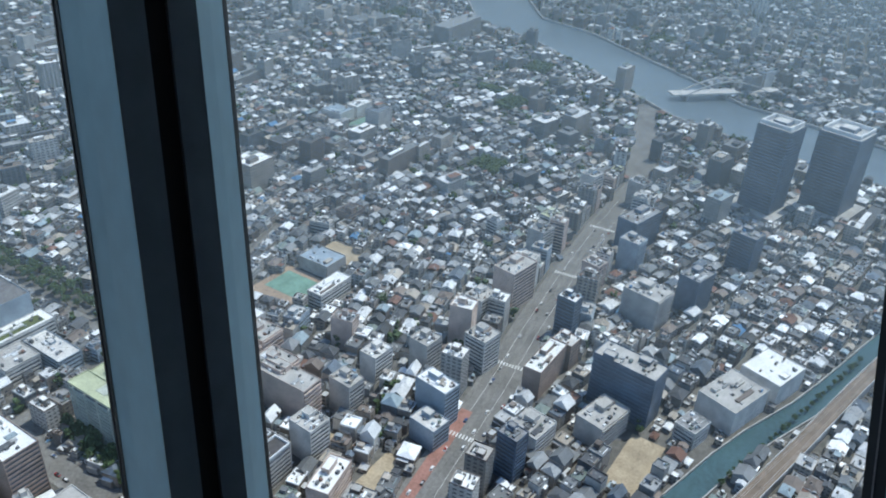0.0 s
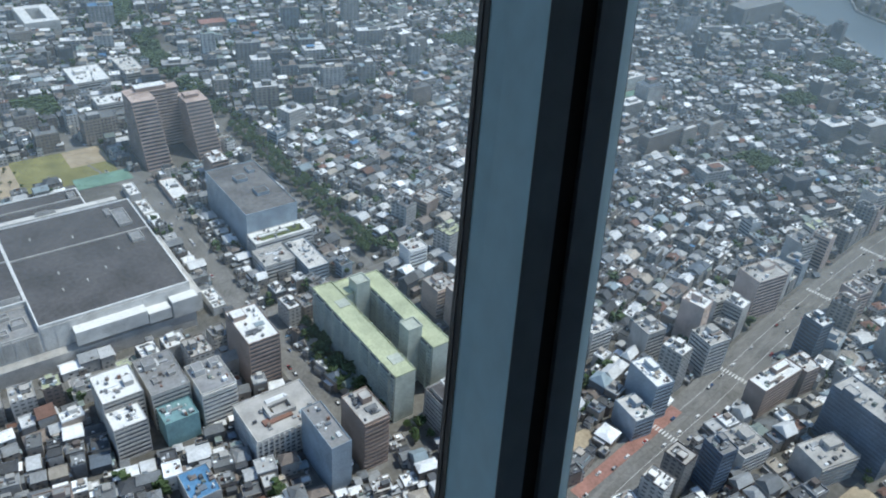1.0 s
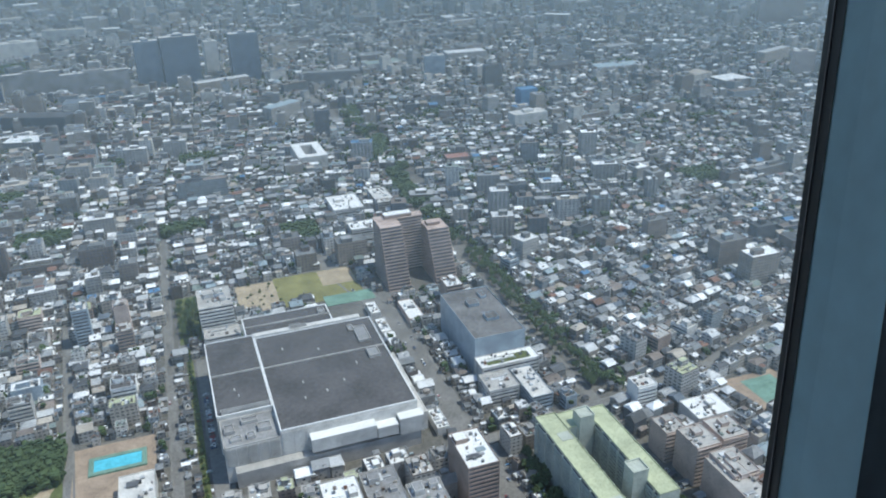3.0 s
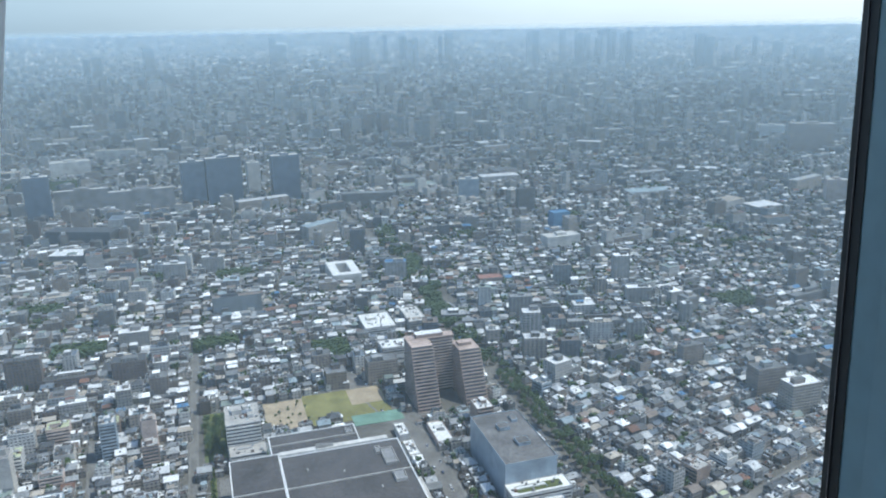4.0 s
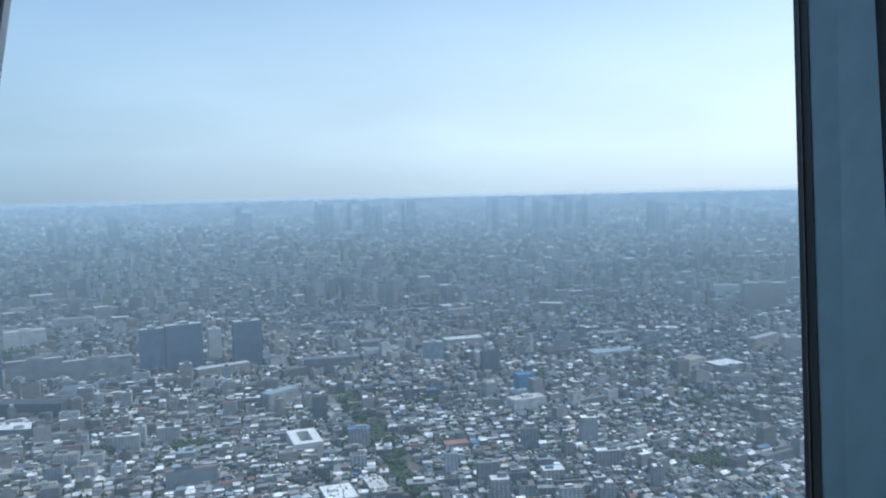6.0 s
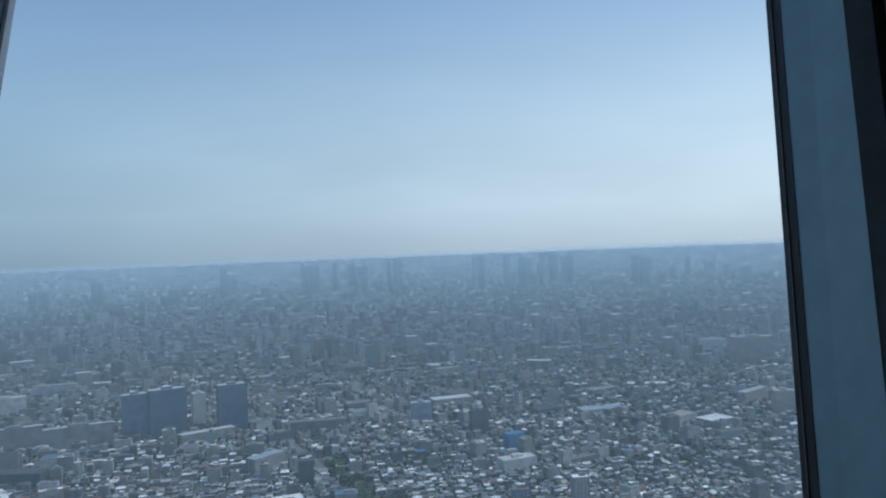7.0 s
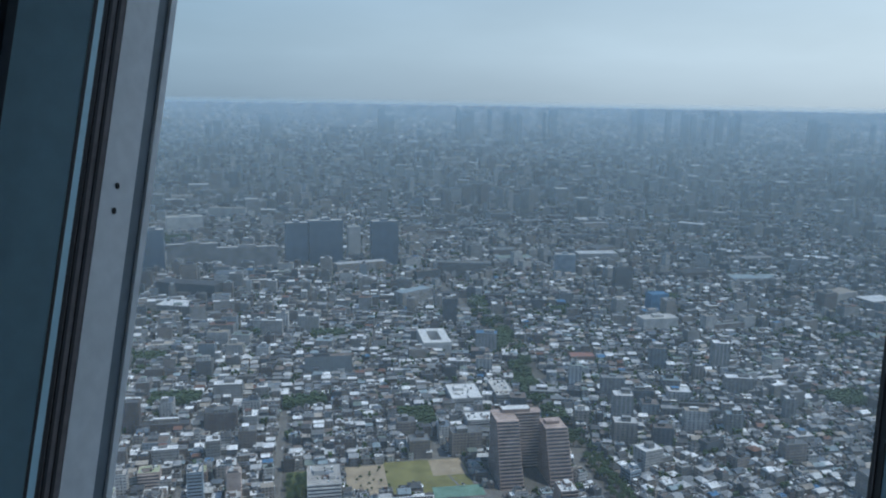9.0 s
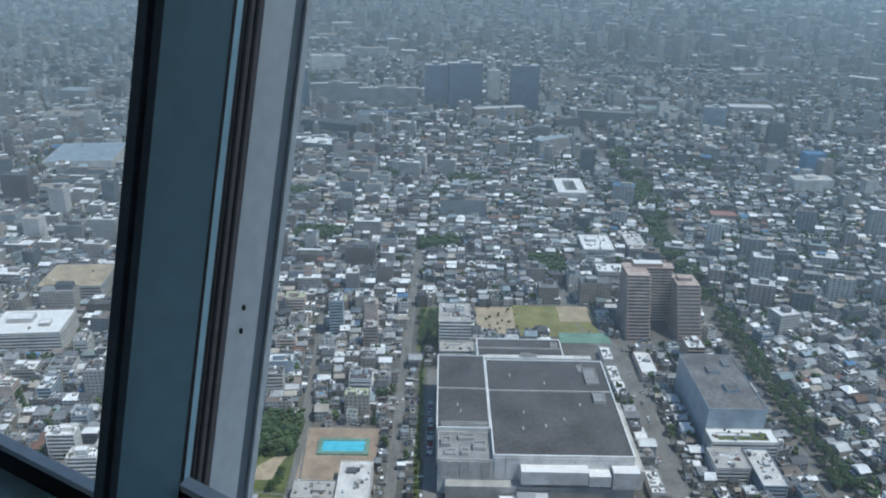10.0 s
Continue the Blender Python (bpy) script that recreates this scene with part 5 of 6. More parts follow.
class Town:
    """Joined far buildings, made from arrays."""

    def __init__(self):
        self.v, self.f, self.m, self.n = [], [], [], 0

    def add(self, P, faces, slots):
        """P: (n, k, 3) corners of n like pieces."""
        n, k = P.shape[:2]
        self.v.append(P.reshape(-1, 3))
        f = np.array(faces)
        self.f.append((f[None] + (self.n + np.arange(n) * k)[:, None, None]).reshape(-1, 4))
        self.m.append(np.tile(slots, n))
        self.n += n * k

    def turned(self, x, y, t, pts):
        """pts: (n, k, 3) local corners, turned and moved."""
        c, s = np.cos(t)[:, None], np.sin(t)[:, None]
        X, Y = x[:, None] + pts[..., 0] * c - pts[..., 1] * s, y[:, None] + pts[..., 0] * s + pts[..., 1] * c
        return np.stack([X, Y, pts[..., 2] + land(np.hypot(X, Y))], -1)

    def boxes(self, x, y, t, w, d, z0, z1, ox=0.0, oy=0.0):
        sx = np.array([-1, 1, 1, -1, -1, 1, 1, -1]) / 2
        sy = np.array([-1, -1, 1, 1, -1, -1, 1, 1]) / 2
        top = np.array([0, 0, 0, 0, 1, 1, 1, 1])
        z0, z1 = np.broadcast_to(z0, x.shape), np.broadcast_to(z1, x.shape)
        ox, oy = np.broadcast_to(ox, x.shape), np.broadcast_to(oy, x.shape)
        pts = np.stack([ox[:, None] + w[:, None] * sx, oy[:, None] + d[:, None] * sy, z0[:, None] + (z1 - z0)[:, None] * top], -1)
        self.add(self.turned(x, y, t, pts), [(0, 1, 5, 4), (1, 2, 6, 5), (2, 3, 7, 6), (3, 0, 4, 7), (4, 5, 6, 7)], [0, 0, 0, 0, 1])

    def rimmed(self, x, y, t, w, d, h):
        """Flat roof inside a parapet."""
        sx = np.array([-1, 1, 1, -1]) / 2
        sy = np.array([-1, -1, 1, 1]) / 2
        rows = []
        for inset, z in ((0, 0 * h), (0, h), (0.6, h), (0.6, h - 0.7)):
            rows.append(np.stack([(w[:, None] - inset) * sx, (d[:, None] - inset) * sy, np.repeat(z[:, None], 4, 1)], -1))
        f, m = [], []
        for r in range(3):
            for i in range(4):
                j = (i + 1) % 4
                f.append((r * 4 + i, r * 4 + j, r * 4 + 4 + j, r * 4 + 4 + i))
                m.append(0)
        f.append((12, 13, 14, 15))
        m.append(1)
        self.add(self.turned(x, y, t, np.concatenate(rows, 1)), f, m)

    def pitched(self, x, y, t, w, d, h, rise, hip):
        """Walls with a gabled or hipped roof and eaves."""
        o = 0.35
        W, D = w / 2, d / 2
        q = lambda a, b, z: np.stack([a, b, z + 0 * a], -1)
        walls = [q(-W, -D, 0), q(W, -D, 0), q(W, D, 0), q(-W, D, 0), q(-W, -D, h), q(W, -D, h), q(W, D, h), q(-W, D, h)]
        E, F = W + o, D + o
        e = h - 0.15
        R = np.maximum(E - hip * F, 0.3)
        roof = [q(-E, -F, e), q(E, -F, e), q(E, F, e), q(-E, F, e), q(-R, 0 * W, h + rise), q(R, 0 * W, h + rise), q(E, 0 * W, e), q(-E, 0 * W, e)]
        pts = np.stack(walls + roof, 1)
        f = [(0, 1, 5, 4), (1, 2, 6, 5), (2, 3, 7, 6), (3, 0, 4, 7), (8, 9, 13, 12), (10, 11, 12, 13), (9, 14, 10, 13), (11, 15, 8, 12)]
        m = [0, 0, 0, 0, 1, 1, 1, 1]
        self.add(self.turned(x, y, t, pts), f, m)

    def link(self, name, mats, label, category):
        me = big_mesh(name, np.concatenate(self.v), np.concatenate(self.f), np.concatenate(self.m), mats)
        return tagged(new(name, me), label, category, "", "stuff")

# ------------------------------------------------------------------ houses: the nearest as things, the rest joined


def house_shapes(kind):
    wall = Shape().box(-0.5, -0.5, 0, 0.5, 0.5, 1.0)
    roof = Shape()
    if kind == "flat":
        for i, z in ((0, 1.0), (0, 1.1), (0.05, 1.1), (0.05, 1.02)):
            roof.v += [(-0.5 + i, -0.5 + i, z), (0.5 - i, -0.5 + i, z), (0.5 - i, 0.5 - i, z), (-0.5 + i, 0.5 - i, z)]
        for r, i in itertools.product(range(3), range(4)):
            j = (i + 1) % 4
            roof.f.append((r * 4 + i, r * 4 + j, r * 4 + 4 + j, r * 4 + 4 + i))
        roof.f.append((12, 13, 14, 15))
        roof.m = [0] * 13
    else:
        e = 0.545
        r = 0.5 if kind == "gable" else 0.2
        for z, k in ((0.97, 0), (1.0, 1)):
            roof.v += [(-e, -e, z), (e, -e, z), (e, e, z), (-e, e, z)]
        roof.v += [(-r, 0, 1.38), (r, 0, 1.38)]
        roof.f = [(3, 2, 1, 0), (0, 1, 5, 4), (1, 2, 6, 5), (2, 3, 7, 6), (3, 0, 4, 7), (4, 5, 9, 8), (6, 7, 8, 9), (5, 6, 9), (7, 4, 8)]
        roof.m = [0] * 9
    return wall.mesh("wall", M_WALL), roof.mesh("roof", M_ROOF)


HOUSE = {k: house_shapes(k) for k in ("flat", "gable", "hip")}
ROOF_HUT = Shape().box(-0.1, 0.0, 1.02, 0.3, 0.4, 1.3).mesh("roof_house", M_WALL)
WING = Shape().box(-0.5, -0.5, 0, 0.5, 0.5, 1.0, 0, 1).mesh("side_wing", [M_WALL, M_ROOF])
PANE = Shape().box(-0.5, -0.04, 0, 0.5, 0.04, 1).mesh("window", M_GLASS)
HX, HY, HT = plots(10.8, 10.2, 4.0, 210, 1250)
ok = free(HX, HY, 3.0)
HX, HY, HT = HX[ok], HY[ok], HT[ok]
ok = clear_of_midrises(HX, HY, 11.0) & (rng.random(len(HX)) < 0.95)
HX, HY, HT = HX[ok], HY[ok], HT[ok]
n = len(HX)
HW, HD = rng.uniform(6.8, 12.4, n), rng.uniform(6.8, 11.0, n)
HH = rng.choice([5.8, 6.6, 8.8, 10.0, 13.0], n, p=[.18, .24, .26, .2, .12]) + rng.uniform(-.8, 1.0, n)
HK = rng.choice(3, n, p=[.46, .32, .22])
az = np.degrees(np.arctan2(HX, HY))
seen = np.where((az > -20) & (az < 88) & (np.hypot(HX, HY) > 300))[0]
near = seen[np.argsort(np.hypot(HX[seen], HY[seen]))[:300]]
WORDS = {"flat": "small flat-roofed town house with a rimmed roof", "gable": "small town house with a gabled roof", "hip": "small town house with a hipped roof"}
for i in near:
    kind = ("flat", "gable", "hip")[HK[i]]
    hs = tagged(new("house"), WORDS[kind], "house", "small town houses")
    hs.matrix_world = pose(HX[i], HY[i], 0, 0, 0, math.degrees(HT[i]))
    dims = Matrix.Diagonal((HW[i], HD[i], HH[i], 1))
    part("wall", HOUSE[kind][0], None, hs, at=dims)
    part("roof", HOUSE[kind][1], None, hs, at=dims)
    if kind == "flat" and i % 2:
        part("roof_house", ROOF_HUT, None, hs, at=dims)
    if i % 3:
        sx = 1 if i % 2 else -1
        part("side_wing", WING, None, hs, at=Matrix.Translation((sx * HW[i] * 0.5, HD[i] * 0.12, 0)) @ Matrix.Diagonal((HW[i] * 0.4, HD[i] * 0.7, HH[i] * (0.5 + (i % 5) * 0.07), 1)))
    for wx, wz in ((-0.22, 1.0), (0.2, 1.0), (-0.1, 3.8)):
        part("window", PANE, None, hs, at=pose(wx * HW[i], -HD[i] / 2 - 0.01, wz) @ Matrix.Diagonal((1.7, 1, 1.2, 1)))
rest = np.ones(n, bool)
rest[near] = False


def fill(town, x, y, t, w, d, h, kind):
    a = kind == 0
    town.rimmed(x[a], y[a], t[a], w[a], d[a], h[a])
    b = a & (rng.random(len(x)) < 0.55)
    town.boxes(x[b], y[b], t[b], w[b] * .4, d[b] * .4, h[b] - .7, h[b] + rng.uniform(.8, 2.6, b.sum()), w[b] * rng.uniform(-.22, .22, b.sum()), d[b] * rng.uniform(-.22, .22, b.sum()))
    for k, hip in ((1, 0.0), (2, 0.75)):
        c = kind == k
        town.pitched(x[c], y[c], t[c], w[c], d[c], h[c] * .9, d[c] * .24, hip)


def wings(town, x, y, t, w, d, h, share):
    """Lower side wings and sheds that break the outline of the houses."""
    k = rng.random(len(x)) < share
    x, y, t, w, d, h = x[k], y[k], t[k], w[k], d[k], h[k]
    m = len(x)
    s = rng.choice([-1, 1], m)
    town.boxes(x, y, t, w * rng.uniform(.3, .6, m), d * rng.uniform(.35, .9, m), 0.0, h * rng.uniform(.45, .85, m), s * w * .5, d * rng.uniform(-.3, .3, m))
    k = rng.random(m) < .5
    town.boxes(x[k], y[k], t[k], np.full(k.sum(), 1.5), np.full(k.sum(), 1.2), h[k] * .9, h[k] + rng.uniform(.6, 1.6, k.sum()), w[k] * rng.uniform(-.4, .4, k.sum()), d[k] * rng.uniform(-.4, .4, k.sum()))


near_town = Town()
wings(near_town, HX[rest], HY[rest], HT[rest], HW[rest], HD[rest], HH[rest], 0.6)
close = np.hypot(HX, HY) < 720
for _ in range(2):
    wings(near_town, HX[close], HY[close], HT[close] + rng.choice([0.0, math.pi / 2], close.sum()), HW[close] * .94, HD[close] * .94, HH[close], 0.55)
fill(near_town, HX[rest], HY[rest], HT[rest], HW[rest], HD[rest], HH[rest], HK[rest])
# sheds, lean-tos and small shops in the gaps between them
sx, sy = rng.uniform(-330, 1000, 52000), rng.uniform(-60, 1000, 52000)
ok = free(sx, sy, 1.6) & (np.hypot(sx, sy) < 1000)
sx, sy = sx[ok], sy[ok]
held = {}
for a, b, g in [(a, b, 6.8) for a, b in zip(HX, HY)] + [(a, b, 11.5) for a, b in zip(RX, RY) if math.hypot(a, b) < 1050]:
    held.setdefault((int(a // 12), int(b // 12)), []).append((a, b, g))
pick = []
for i in range(len(sx)):
    c, d = int(sx[i] // 12), int(sy[i] // 12)
    if all((sx[i] - a) ** 2 + (sy[i] - b) ** 2 > g * g for p in itertools.product((c - 1, c, c + 1), (d - 1, d, d + 1)) for a, b, g in held.get(p, ())):
        pick.append(i)
        held.setdefault((c, d), []).append((sx[i], sy[i], 5.2))
sx, sy = sx[pick], sy[pick]
m = len(sx)
st = radians(1.0) * turn[quarter(sx, sy)]
fill(near_town, sx, sy, st, rng.uniform(3.4, 7.0, m), rng.uniform(3.2, 6.0, m), rng.choice([2.8, 3.6, 5.6, 7.5], m, p=[.3, .3, .25, .15]), rng.choice(3, m, p=[.6, .3, .1]))
near_town.link("houses", [M_FAR_WALL, M_FAR_ROOF], "dense small town houses with grey, white and brown roofs", "houses")

far_town = Town()
for cx_, cy_, lane, r0, r1 in ((14.5, 13.5, 4.5, 1250, 2300), (18, 16.5, 5.0, 2300, 3300), (20, 18, 5.0, 3300, 4830)):
    x, y, t = plots(cx_, cy_, lane, r0, r1)
    ok = free(x, y, cx_ * .45)
    x, y, t = x[ok], y[ok], t[ok]
    ok = clear_of_midrises(x, y, cx_ * .5 + 7) & (rng.random(len(x)) < .93)
    x, y, t = x[ok], y[ok], t[ok]
    k = len(x)
    w, d = cx_ * rng.uniform(.55, 1.0, k), cy_ * rng.uniform(.55, .98, k)
    h = rng.choice([6.0, 8.5, 12.0, 19.0], k, p=[.36, .32, .22, .10]) * rng.uniform(.9, 1.2, k)
    if r0 > 3000:
        k = 1 - land(np.hypot(x, y)) / 350
        far_town.boxes(x, y, t, w, d, 0.0, h * k)
    else:
        fill(far_town, x, y, t, w, d, h, rng.choice(3, k, p=[.6, .25, .15]))
far_town.link("far_houses", [M_FAR_WALL, M_FAR_ROOF], "dense far town roofs fading into haze", "houses")

blocks = Town()
rest_m = np.ones(len(MX), bool)
rest_m[order] = False
for X, Y, T_, W_, D_, H_ in ((MX[rest_m], MY[rest_m], MT[rest_m], MW[rest_m], MD[rest_m], MH[rest_m]), (FX, FY, FT, FW, FD, FH), (GX, GY, GT, GW, GD, GH2)):
    blocks.rimmed(X, Y, T_, W_, D_, H_)
    k = len(X)
    blocks.boxes(X, Y, T_, W_ * rng.uniform(.3, .5, k), D_ * rng.uniform(.3, .5, k), H_ - .7, H_ + rng.uniform(2, 5, k), W_ * rng.uniform(-.2, .2, k), D_ * rng.uniform(-.2, .2, k))
blocks.link("far_blocks", [M_FAR_WALL, M_FAR_ROOF], "scattered far mid-rise blocks among low houses", "apartment blocks")

# tanks, air units and stair huts on the flat roofs
litter = Town()
top_x, top_y, top_t = np.concatenate([HX, MX]), np.concatenate([HY, MY]), np.concatenate([HT, MT])
top_w, top_d, top_h = np.concatenate([HW, MW]), np.concatenate([HD, MD]), np.concatenate([HH + 0.2, MH - 0.8])
on = (np.concatenate([HK == 0, np.ones(len(MX), bool)])) & (np.hypot(top_x, top_y) < 900)
for _ in range(6):
    k = on & (rng.random(len(on)) < 0.62)
    m = k.sum()
    litter.boxes(top_x[k], top_y[k], top_t[k], rng.uniform(.5, 2.2, m), rng.uniform(.5, 1.8, m), top_h[k] - 0.9, top_h[k] + rng.uniform(.2, 1.5, m), top_w[k] * rng.uniform(-.4, .4, m), top_d[k] * rng.uniform(-.4, .4, m))
for _ in range(2):
    k = on & (rng.random(len(on)) < 0.35)
    m = k.sum()
    side = rng.choice([-1, 1], m)
    litter.boxes(top_x[k], top_y[k], top_t[k], top_w[k] * rng.uniform(.4, .9, m), np.full(m, .35), top_h[k] - .9, top_h[k] + rng.uniform(.8, 1.3, m), 0.0, side * top_d[k] * rng.uniform(.2, .45, m))
rt = np.array(ROOFTOPS)
for _ in range(14):
    k = rt[rng.random(len(rt)) < 0.75]
    m = len(k)
    litter.boxes(k[:, 0], k[:, 1], k[:, 2], rng.uniform(.6, 2.6, m), rng.uniform(.6, 2.4, m), k[:, 5] - 1.0, k[:, 5] + rng.uniform(-.2, 1.6, m), (k[:, 3] - 2) * rng.uniform(-.46, .46, m), (k[:, 4] - 2) * rng.uniform(-.46, .46, m))
for _ in range(3):
    k = rt[rng.random(len(rt)) < 0.5]
    m = len(k)
    litter.boxes(k[:, 0], k[:, 1], k[:, 2], k[:, 3] * rng.uniform(.15, .5, m), k[:, 4] * rng.uniform(.04, .2, m), k[:, 5] - 1.0, k[:, 5] + rng.uniform(-.3, .5, m), k[:, 3] * rng.uniform(-.2, .2, m), k[:, 4] * rng.uniform(-.35, .35, m))
litter.link("rooftop_clutter", [M_FAR_ROOF, M_FAR_ROOF], "small tanks, air units and railings on flat roofs", "rooftop units")

# far skyline: clusters of high buildings near the horizon
sky_town = Town()
for az0, spread, count, high, low in ((-6, 4, 8, 1.2, 2.4), (6.1, 0.5, 5, 0.75, 1.3), (11.4, 0.45, 5, 0.6, 1.1), (14.2, 0.5, 6, 0.7, 1.2), (17.6, 0.5, 3, 0.7, 1.1), (23.7, 0.3, 3, 0.35, 0.9),
                                      (28.0, 1.5, 15, 0.35, 1.3), (35.2, 0.6, 5, 0.9, 1.5), (39.4, 0.6, 5, 1.0, 1.7), (48, 5, 18, 0.8, 2.0), (66, 9, 26, 1.2, 3.2), (84, 8, 16, 1.5, 4.0), (20, 26, 620, 0, 0)):
    a = np.radians(rng.normal(az0, spread, count))
    r = rng.uniform(4050, 4300, count) if spread < 20 else rng.uniform(2300, 4200, count)
    foot = land(r)
    top = np.minimum(350 - r * np.tan(np.radians(rng.uniform(high, low, count))), haze_top(r) - 12)
    if spread > 20:
        top = foot + rng.uniform(28, 100, count) * (1 - foot / 350) * rng.uniform(0.5, 1.0, count)
    w = r * np.radians(rng.uniform(0.25, 0.6, count) * (1.0 if spread < 20 else rng.uniform(0.6, 1.6, count)))
    sky_town.boxes(r * np.sin(a), r * np.cos(a), rng.uniform(-.4, .4, count), w, w * rng.uniform(.5, 1.0, count), -4.0, np.maximum(top - foot, 14.0))
# wide low halls and slabs that stand out among the far roofs
a, r = np.radians(rng.uniform(-28, 70, 230)), rng.uniform(1300, 4100, 230)
ok = free(r * np.sin(a), r * np.cos(a), 25)
a, r = a[ok], r[ok]
k = 1 - land(r) / 350
sky_town.boxes(r * np.sin(a), r * np.cos(a), rng.normal(0, .25, len(r)), rng.uniform(35, 110, len(r)), rng.uniform(18, 46, len(r)) * k, 0.0, rng.uniform(12, 34, len(r)) * k)
sky_town.link("skyline", [M_FAR_WALL, M_FAR_ROOF], "hazy high-rise skyline at the horizon", "skyline")

# ------------------------------------------------------------------ trees


def crown_mesh(seed, rx, rz, count):
    r = random.Random(seed)
    s = Shape()
    for _ in range(count):
        a, b = r.uniform(0, 2 * math.pi), r.uniform(-0.55, 1.0)
        k = r.uniform(0.45, 1.0) * (1 + 0.25 * math.sin(3 * a + seed))
        c = Vector((rx * k * math.cos(a) * math.sqrt(max(0.05, 1 - b * b)), rx * k * math.sin(a) * math.sqrt(max(0.05, 1 - b * b)), rz * b * k))
        q = r.uniform(0.16, 0.30) * rx
        i = len(s.v)
        for d in ((1, 0, 0), (0, 1, 0), (-1, 0, 0), (0, -1, 0), (0, 0, 0.8), (0, 0, -0.8)):
            s.v.append(tuple(c + Vector(d) * q * r.uniform(0.7, 1.35)))
        for f in ((0, 1, 4), (1, 2, 4), (2, 3, 4), (3, 0, 4), (1, 0, 5), (2, 1, 5), (3, 2, 5), (0, 3, 5)):
            s.f.append(tuple(i + j for j in f))
            s.m.append(0)
    return s.mesh("crown", M_LEAF)


def trunk_mesh():
    s = Shape()
    def limb(p, q, r0, r1):
        p, q = Vector(p), Vector(q)
        ax = (q - p).normalized()
        u = ax.orthogonal().normalized()
        v = ax.cross(u)
        i = len(s.v)
        for c, r in ((p, r0), (q, r1)):
            for k in range(6):
                a = k * math.pi / 3
                s.v.append(tuple(c + u * r * math.cos(a) + v * r * math.sin(a)))
        for k in range(6):
            s.f.append((i + k, i + (k + 1) % 6, i + 6 + (k + 1) % 6, i + 6 + k))
            s.m.append(0)
    limb((0, 0, 0), (0, 0, 3.4), 0.28, 0.18)
    for k in range(4):
        a = k * 1.7
        limb((0, 0, 2.6 + k * 0.25), (1.7 * math.cos(a), 1.7 * math.sin(a), 5.2), 0.13, 0.05)
    return s.mesh("trunk", M_BARK)


CROWNS = [crown_mesh(i, 3.2, 3.0, 85) for i in range(5)]
TRUNK = trunk_mesh()
tr = random.Random(11)


def tree(x, y, k):
    t = tagged(new("tree"), "broad leafy green town tree", "tree", "town trees")
    t.matrix_world = pose(x, y, 0, 0, 0, tr.uniform(0, 360)) @ Matrix.Diagonal((k, k, k, 1))
    part("trunk", TRUNK, None, t)
    part("crown", CROWNS[tr.randrange(5)], None, t, at=Matrix.Translation((0, 0, 5.2)))


spots = []
for (x0, y0, x1, y1), step in ((GREEN_AREAS[0], 9), ((-150, 470, -128, 512), 8), ((-126, 484, -102, 511), 8), ((-150, 422, -126, 440), 8), ((-112, 424, -102, 455), 8), ((-19, 622, 3, 706), 8), ((192, 386, 262, 402), 10), ((178, 284, 191, 382), 7), ((246, 300, 260, 380), 8), ((193, 252, 208, 270), 7), ((392, 88, 420, 100), 8)):
    gx = x0 + step / 2
    while gx < x1:
        gy = y0 + step / 2
        while gy < y1:
            if tr.random() < 0.8:
                spots.append((gx + tr.uniform(-2.5, 2.5), gy + tr.uniform(-2.5, 2.5), tr.uniform(0.75, 1.25)))
            gy += step
        gx += step
for k in range(26):
    spots.append((-13.5 + tr.uniform(-1, 1), 402 + k * 8.0, tr.uniform(0.35, 0.6)))
for k in range(24):
    spots.append((385 + k * 8 + tr.uniform(-2, 2), 30.5 - k * 2.13 + 3.5, tr.uniform(0.5, 0.8)))
for k in range(18):
    spots.append((40 + tr.uniform(0, 34), 654 + k * 3.2, tr.uniform(0.3, 0.5)))
spots = [(x, y, k * 1.25 if x > 260 and y > 430 else k * 1.5 if 176 < x < 192 and 280 < y < 385 else k) for x, y, k in spots]
for x, y, k in spots[:300]:
    tree(x, y, k)


def grove(name, areas, step, label):
    """Far tree tops that nobody could count, joined."""
    base = np.array([(-1, -1, -1), (1, -1, -1), (1, 1, -1), (-1, 1, -1), (-1, -1, 1), (1, -1, 1), (1, 1, 1), (-1, 1, 1)], float)
    V, F, c = [], [], 0
    for x0, y0, x1, y1 in areas:
        m = int((x1 - x0) * (y1 - y0) / (step * step)) * 7
        px, py = rng.uniform(x0, x1, m), rng.uniform(y0, y1, m)
        pz = rng.uniform(1.5, 9.5, m)
        size = rng.uniform(0.8, 1.9, m)
        V.append((np.stack([px, py, pz], -1)[:, None] + base * size[:, None, None] * rng.uniform(0.4, 1.2, (m, 8, 1))).reshape(-1, 3))
        f = np.array([(0, 3, 2, 1), (4, 5, 6, 7), (0, 1, 5, 4), (1, 2, 6, 5), (2, 3, 7, 6), (3, 0, 4, 7)])
        F.append((f[None] + (c + np.arange(m) * 8)[:, None, None]).reshape(-1, 4))
        c += m * 8
    me = big_mesh(name, np.concatenate(V), np.concatenate(F), np.zeros(sum(len(q) for q in F)), [M_LEAF])
    tagged(new(name, me), label, "trees", "", "stuff")


def noise_field(x, y):
    """Slow variation over the town: some quarters are leafier."""
    return 0.5 + 0.25 * np.sin(x / 170 + 1.3 * np.sin(y / 230)) + 0.25 * np.sin(y / 140 + 1.7 * np.sin(x / 310)) + rng.uniform(-.3, .3, len(x))


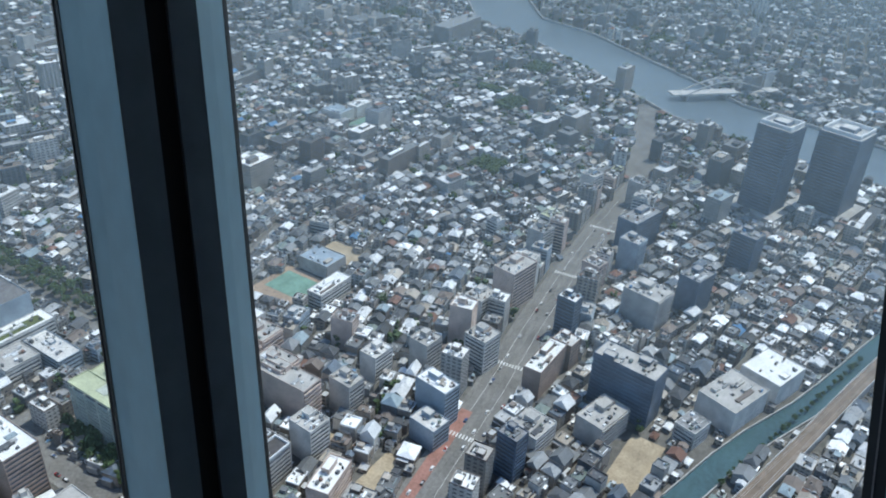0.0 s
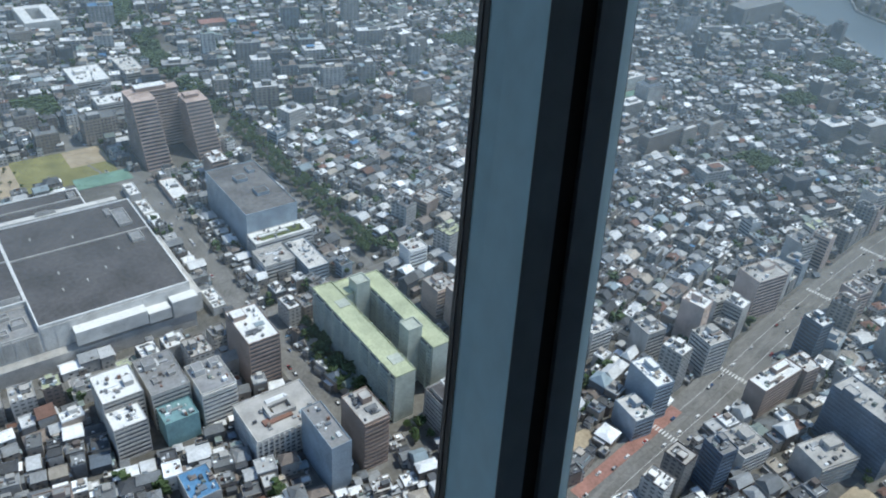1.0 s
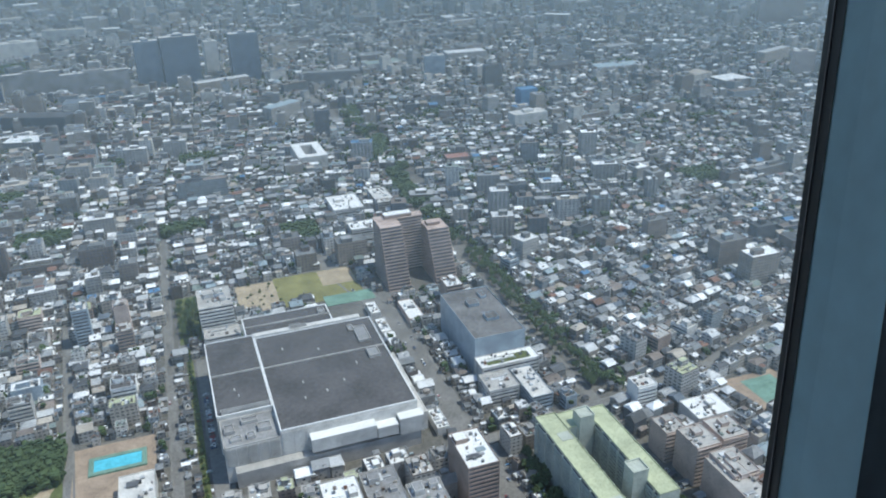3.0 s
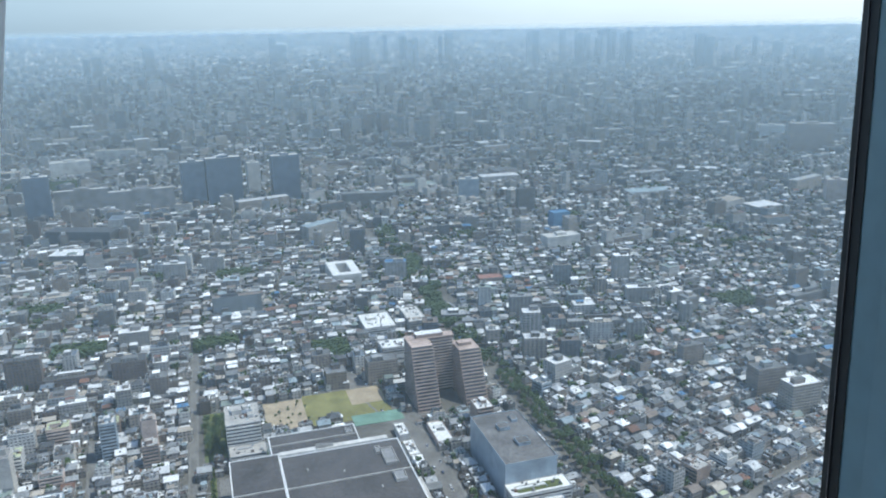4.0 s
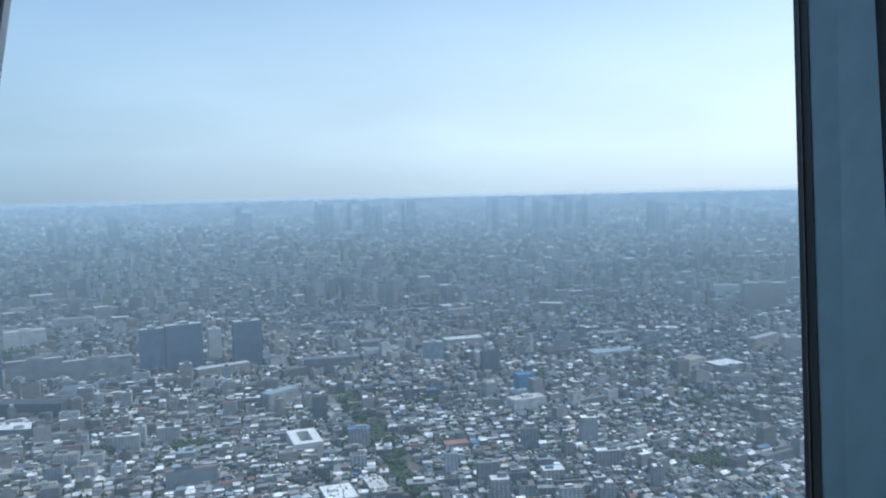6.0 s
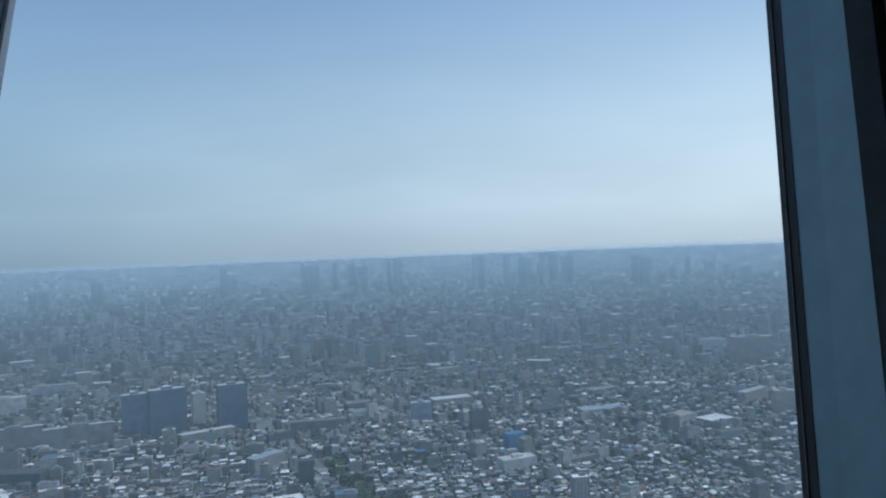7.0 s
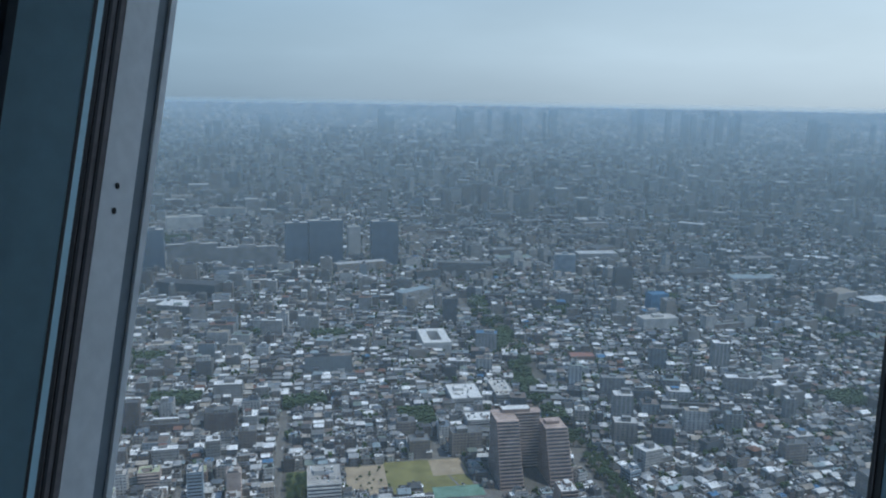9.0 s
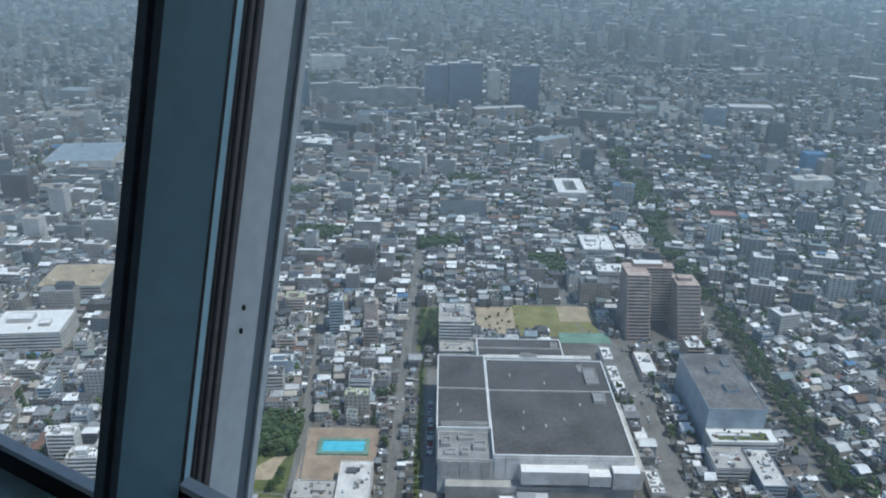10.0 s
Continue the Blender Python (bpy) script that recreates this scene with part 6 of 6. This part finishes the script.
odd = [(x - 3.5, y - 4, x + 4, y + 3.5) for x, y in zip(rng.uniform(-500, 1500, 2600), rng.uniform(200, 2400, 2600)) if free(np.array([x]), np.array([y]), 3)[0]]
tree_belt = []
for _ in range(70):
    k = rng.uniform(0, 1)
    bx, by, br = 270 + 26 * k + rng.normal(0, 9), 740 + 560 * k, rng.uniform(4, 10)
    tree_belt.append((bx - br, by - br, bx + br, by + br))
grove("far_trees", tree_belt + [(-150, 466, -101, 512), (-150, 422, -127, 468)] + GREEN_AREAS[10:] + odd[:1100], 3.4, "dark green far trees between the houses")

# single trees between the houses of the middle distance
tx, ty = rng.uniform(-1100, 2600, 46000), rng.uniform(150, 3000, 46000)
ok = free(tx, ty, 1.0) & (np.hypot(tx, ty) > 450) & (np.hypot(tx, ty) < 2900) & (noise_field(tx, ty) > 0.45)
tx, ty = tx[ok][:14000], ty[ok][:14000]
scattered = [(x - 2.2, y - 2.2, x + 2.2, y + 2.2) for x, y in zip(tx, ty)]
grove("garden_trees", scattered, 4.3, "small dark green garden trees between far houses")

# ------------------------------------------------------------------ cars
car = thing("car", 0, 0, -50, 0, "small parked town car with dark windows", "car", "parked and driving cars")
body = Shape()
prof = [(-2.1, 0.35), (2.1, 0.35), (2.15, 0.75), (1.2, 0.9), (-1.9, 0.95), (-2.12, 0.8)]
for y in (-0.82, 0.82):
    body.v += [(x, y, z) for x, z in prof]
body.f = [tuple(range(5, -1, -1)), tuple(range(6, 12))] + [(i, (i + 1) % 6, 6 + (i + 1) % 6, 6 + i) for i in range(6)]
body.m = [0] * 8
part("body", body, M_CAR, car)
cab = Shape()
for z, k in ((0.9, 1.0), (1.42, 0.72)):
    cab.v += [(-1.75 * k - 0.1, -0.74 * (0.5 + k / 2), z), (0.85 * k, -0.74 * (0.5 + k / 2), z), (0.85 * k, 0.74 * (0.5 + k / 2), z), (-1.75 * k - 0.1, 0.74 * (0.5 + k / 2), z)]
cab.f = [(4, 5, 6, 7), (0, 1, 5, 4), (1, 2, 6, 5), (2, 3, 7, 6), (3, 0, 4, 7)]
cab.m = [1, 0, 0, 0, 0]
part("cabin", cab, [M_GLASS, M_CAR], car, "dark glazed cabin with painted roof")
tyre = Shape()
tyre.v = [(0.33 * math.cos(i * math.pi / 6), y, 0.33 + 0.33 * math.sin(i * math.pi / 6)) for y in (-0.1, 0.1) for i in range(12)]
tyre.f = [tuple(range(12)), tuple(range(23, 11, -1))] + [(i, 12 + i, 12 + (i + 1) % 12, (i + 1) % 12) for i in range(12)]
tyre.m = [0] * 14
tyre = tyre.mesh("wheel", M_TYRE)
for x, y in ((-1.35, -0.78), (1.35, -0.78), (1.35, 0.78), (-1.35, 0.78)):
    part("wheel", tyre, None, car, at=Matrix.Translation((x, y, 0)))


# cars too far off to count, in lanes and yards between the houses
lot = Town()
lx, ly = rng.uniform(-330, 900, 16000), rng.uniform(-40, 900, 16000)
near_lane = np.min([to_line(lx, ly, l) - w / 2 for l, w in LANES[1:]], axis=0)
k = free(lx, ly, 0.4) & clear_of_midrises(lx, ly, 12.0) & (np.hypot(lx, ly) < 950) & (np.abs(near_lane) < 60)
lx, ly = lx[k][:1500], ly[k][:1500]
lt = radians(1.0) * turn[quarter(lx, ly)] + rng.choice([0, math.pi / 2], len(lx))
lot.boxes(lx, ly, lt, np.full(len(lx), 4.1), np.full(len(lx), 1.65), 0.25, 0.9)
lot.boxes(lx, ly, lt, np.full(len(lx), 2.3), np.full(len(lx), 1.5), 0.9, 1.45)
lot.link("far_cars", [M_FAR_ROOF, M_FAR_ROOF], "small cars parked in the gaps between houses", "cars")

cr = random.Random(5)
places = []
for line, sides, count, top in ((AVENUE, (-9, -5, 4, 8, 11), 44, 0.17), (ROAD_R, (-4, 0.5, 4), 16, 0.17), (ROAD_X, (-3, 3), 12, 0.17), (ROAD_L, (-2, 2), 7, 0.17)):
    for _ in range(count):
        p = along(line, cr.uniform(20, 480), cr.choice(sides))
        if p:
            places.append((*p, top))
for k in range(22):
    if cr.random() < 0.8:
        places.append((-5.0, 470 + k * 3.2, 180 + cr.uniform(-3, 3), 0.06))
for k in range(9):
    if cr.random() < 0.9:
        places.append((178 + k * 2.9, 408.5 + 12.0, 90 + cr.uniform(-4, 4), 0.05))
for j in range(3):
    for k in range(12):
        if cr.random() < 0.75:
            places.append((198 + k * 3.0, 612 + j * 7.5, 90 + cr.uniform(-4, 4), 0.05))
for j in range(2):
    for k in range(10):
        if cr.random() < 0.7:
            places.append((189, 500 + k * 5.5 + j * 2, cr.uniform(-4, 4), 0.05))
done = []
for x, y, a, z in places:
    if all(math.hypot(x - p, y - q) > 2.6 for p, q in done):
        copy_thing(car, pose(x, y, z, 0, 0, a))
        done.append((x, y))
for o in (*car.children, car):
    bpy.data.objects.remove(o)
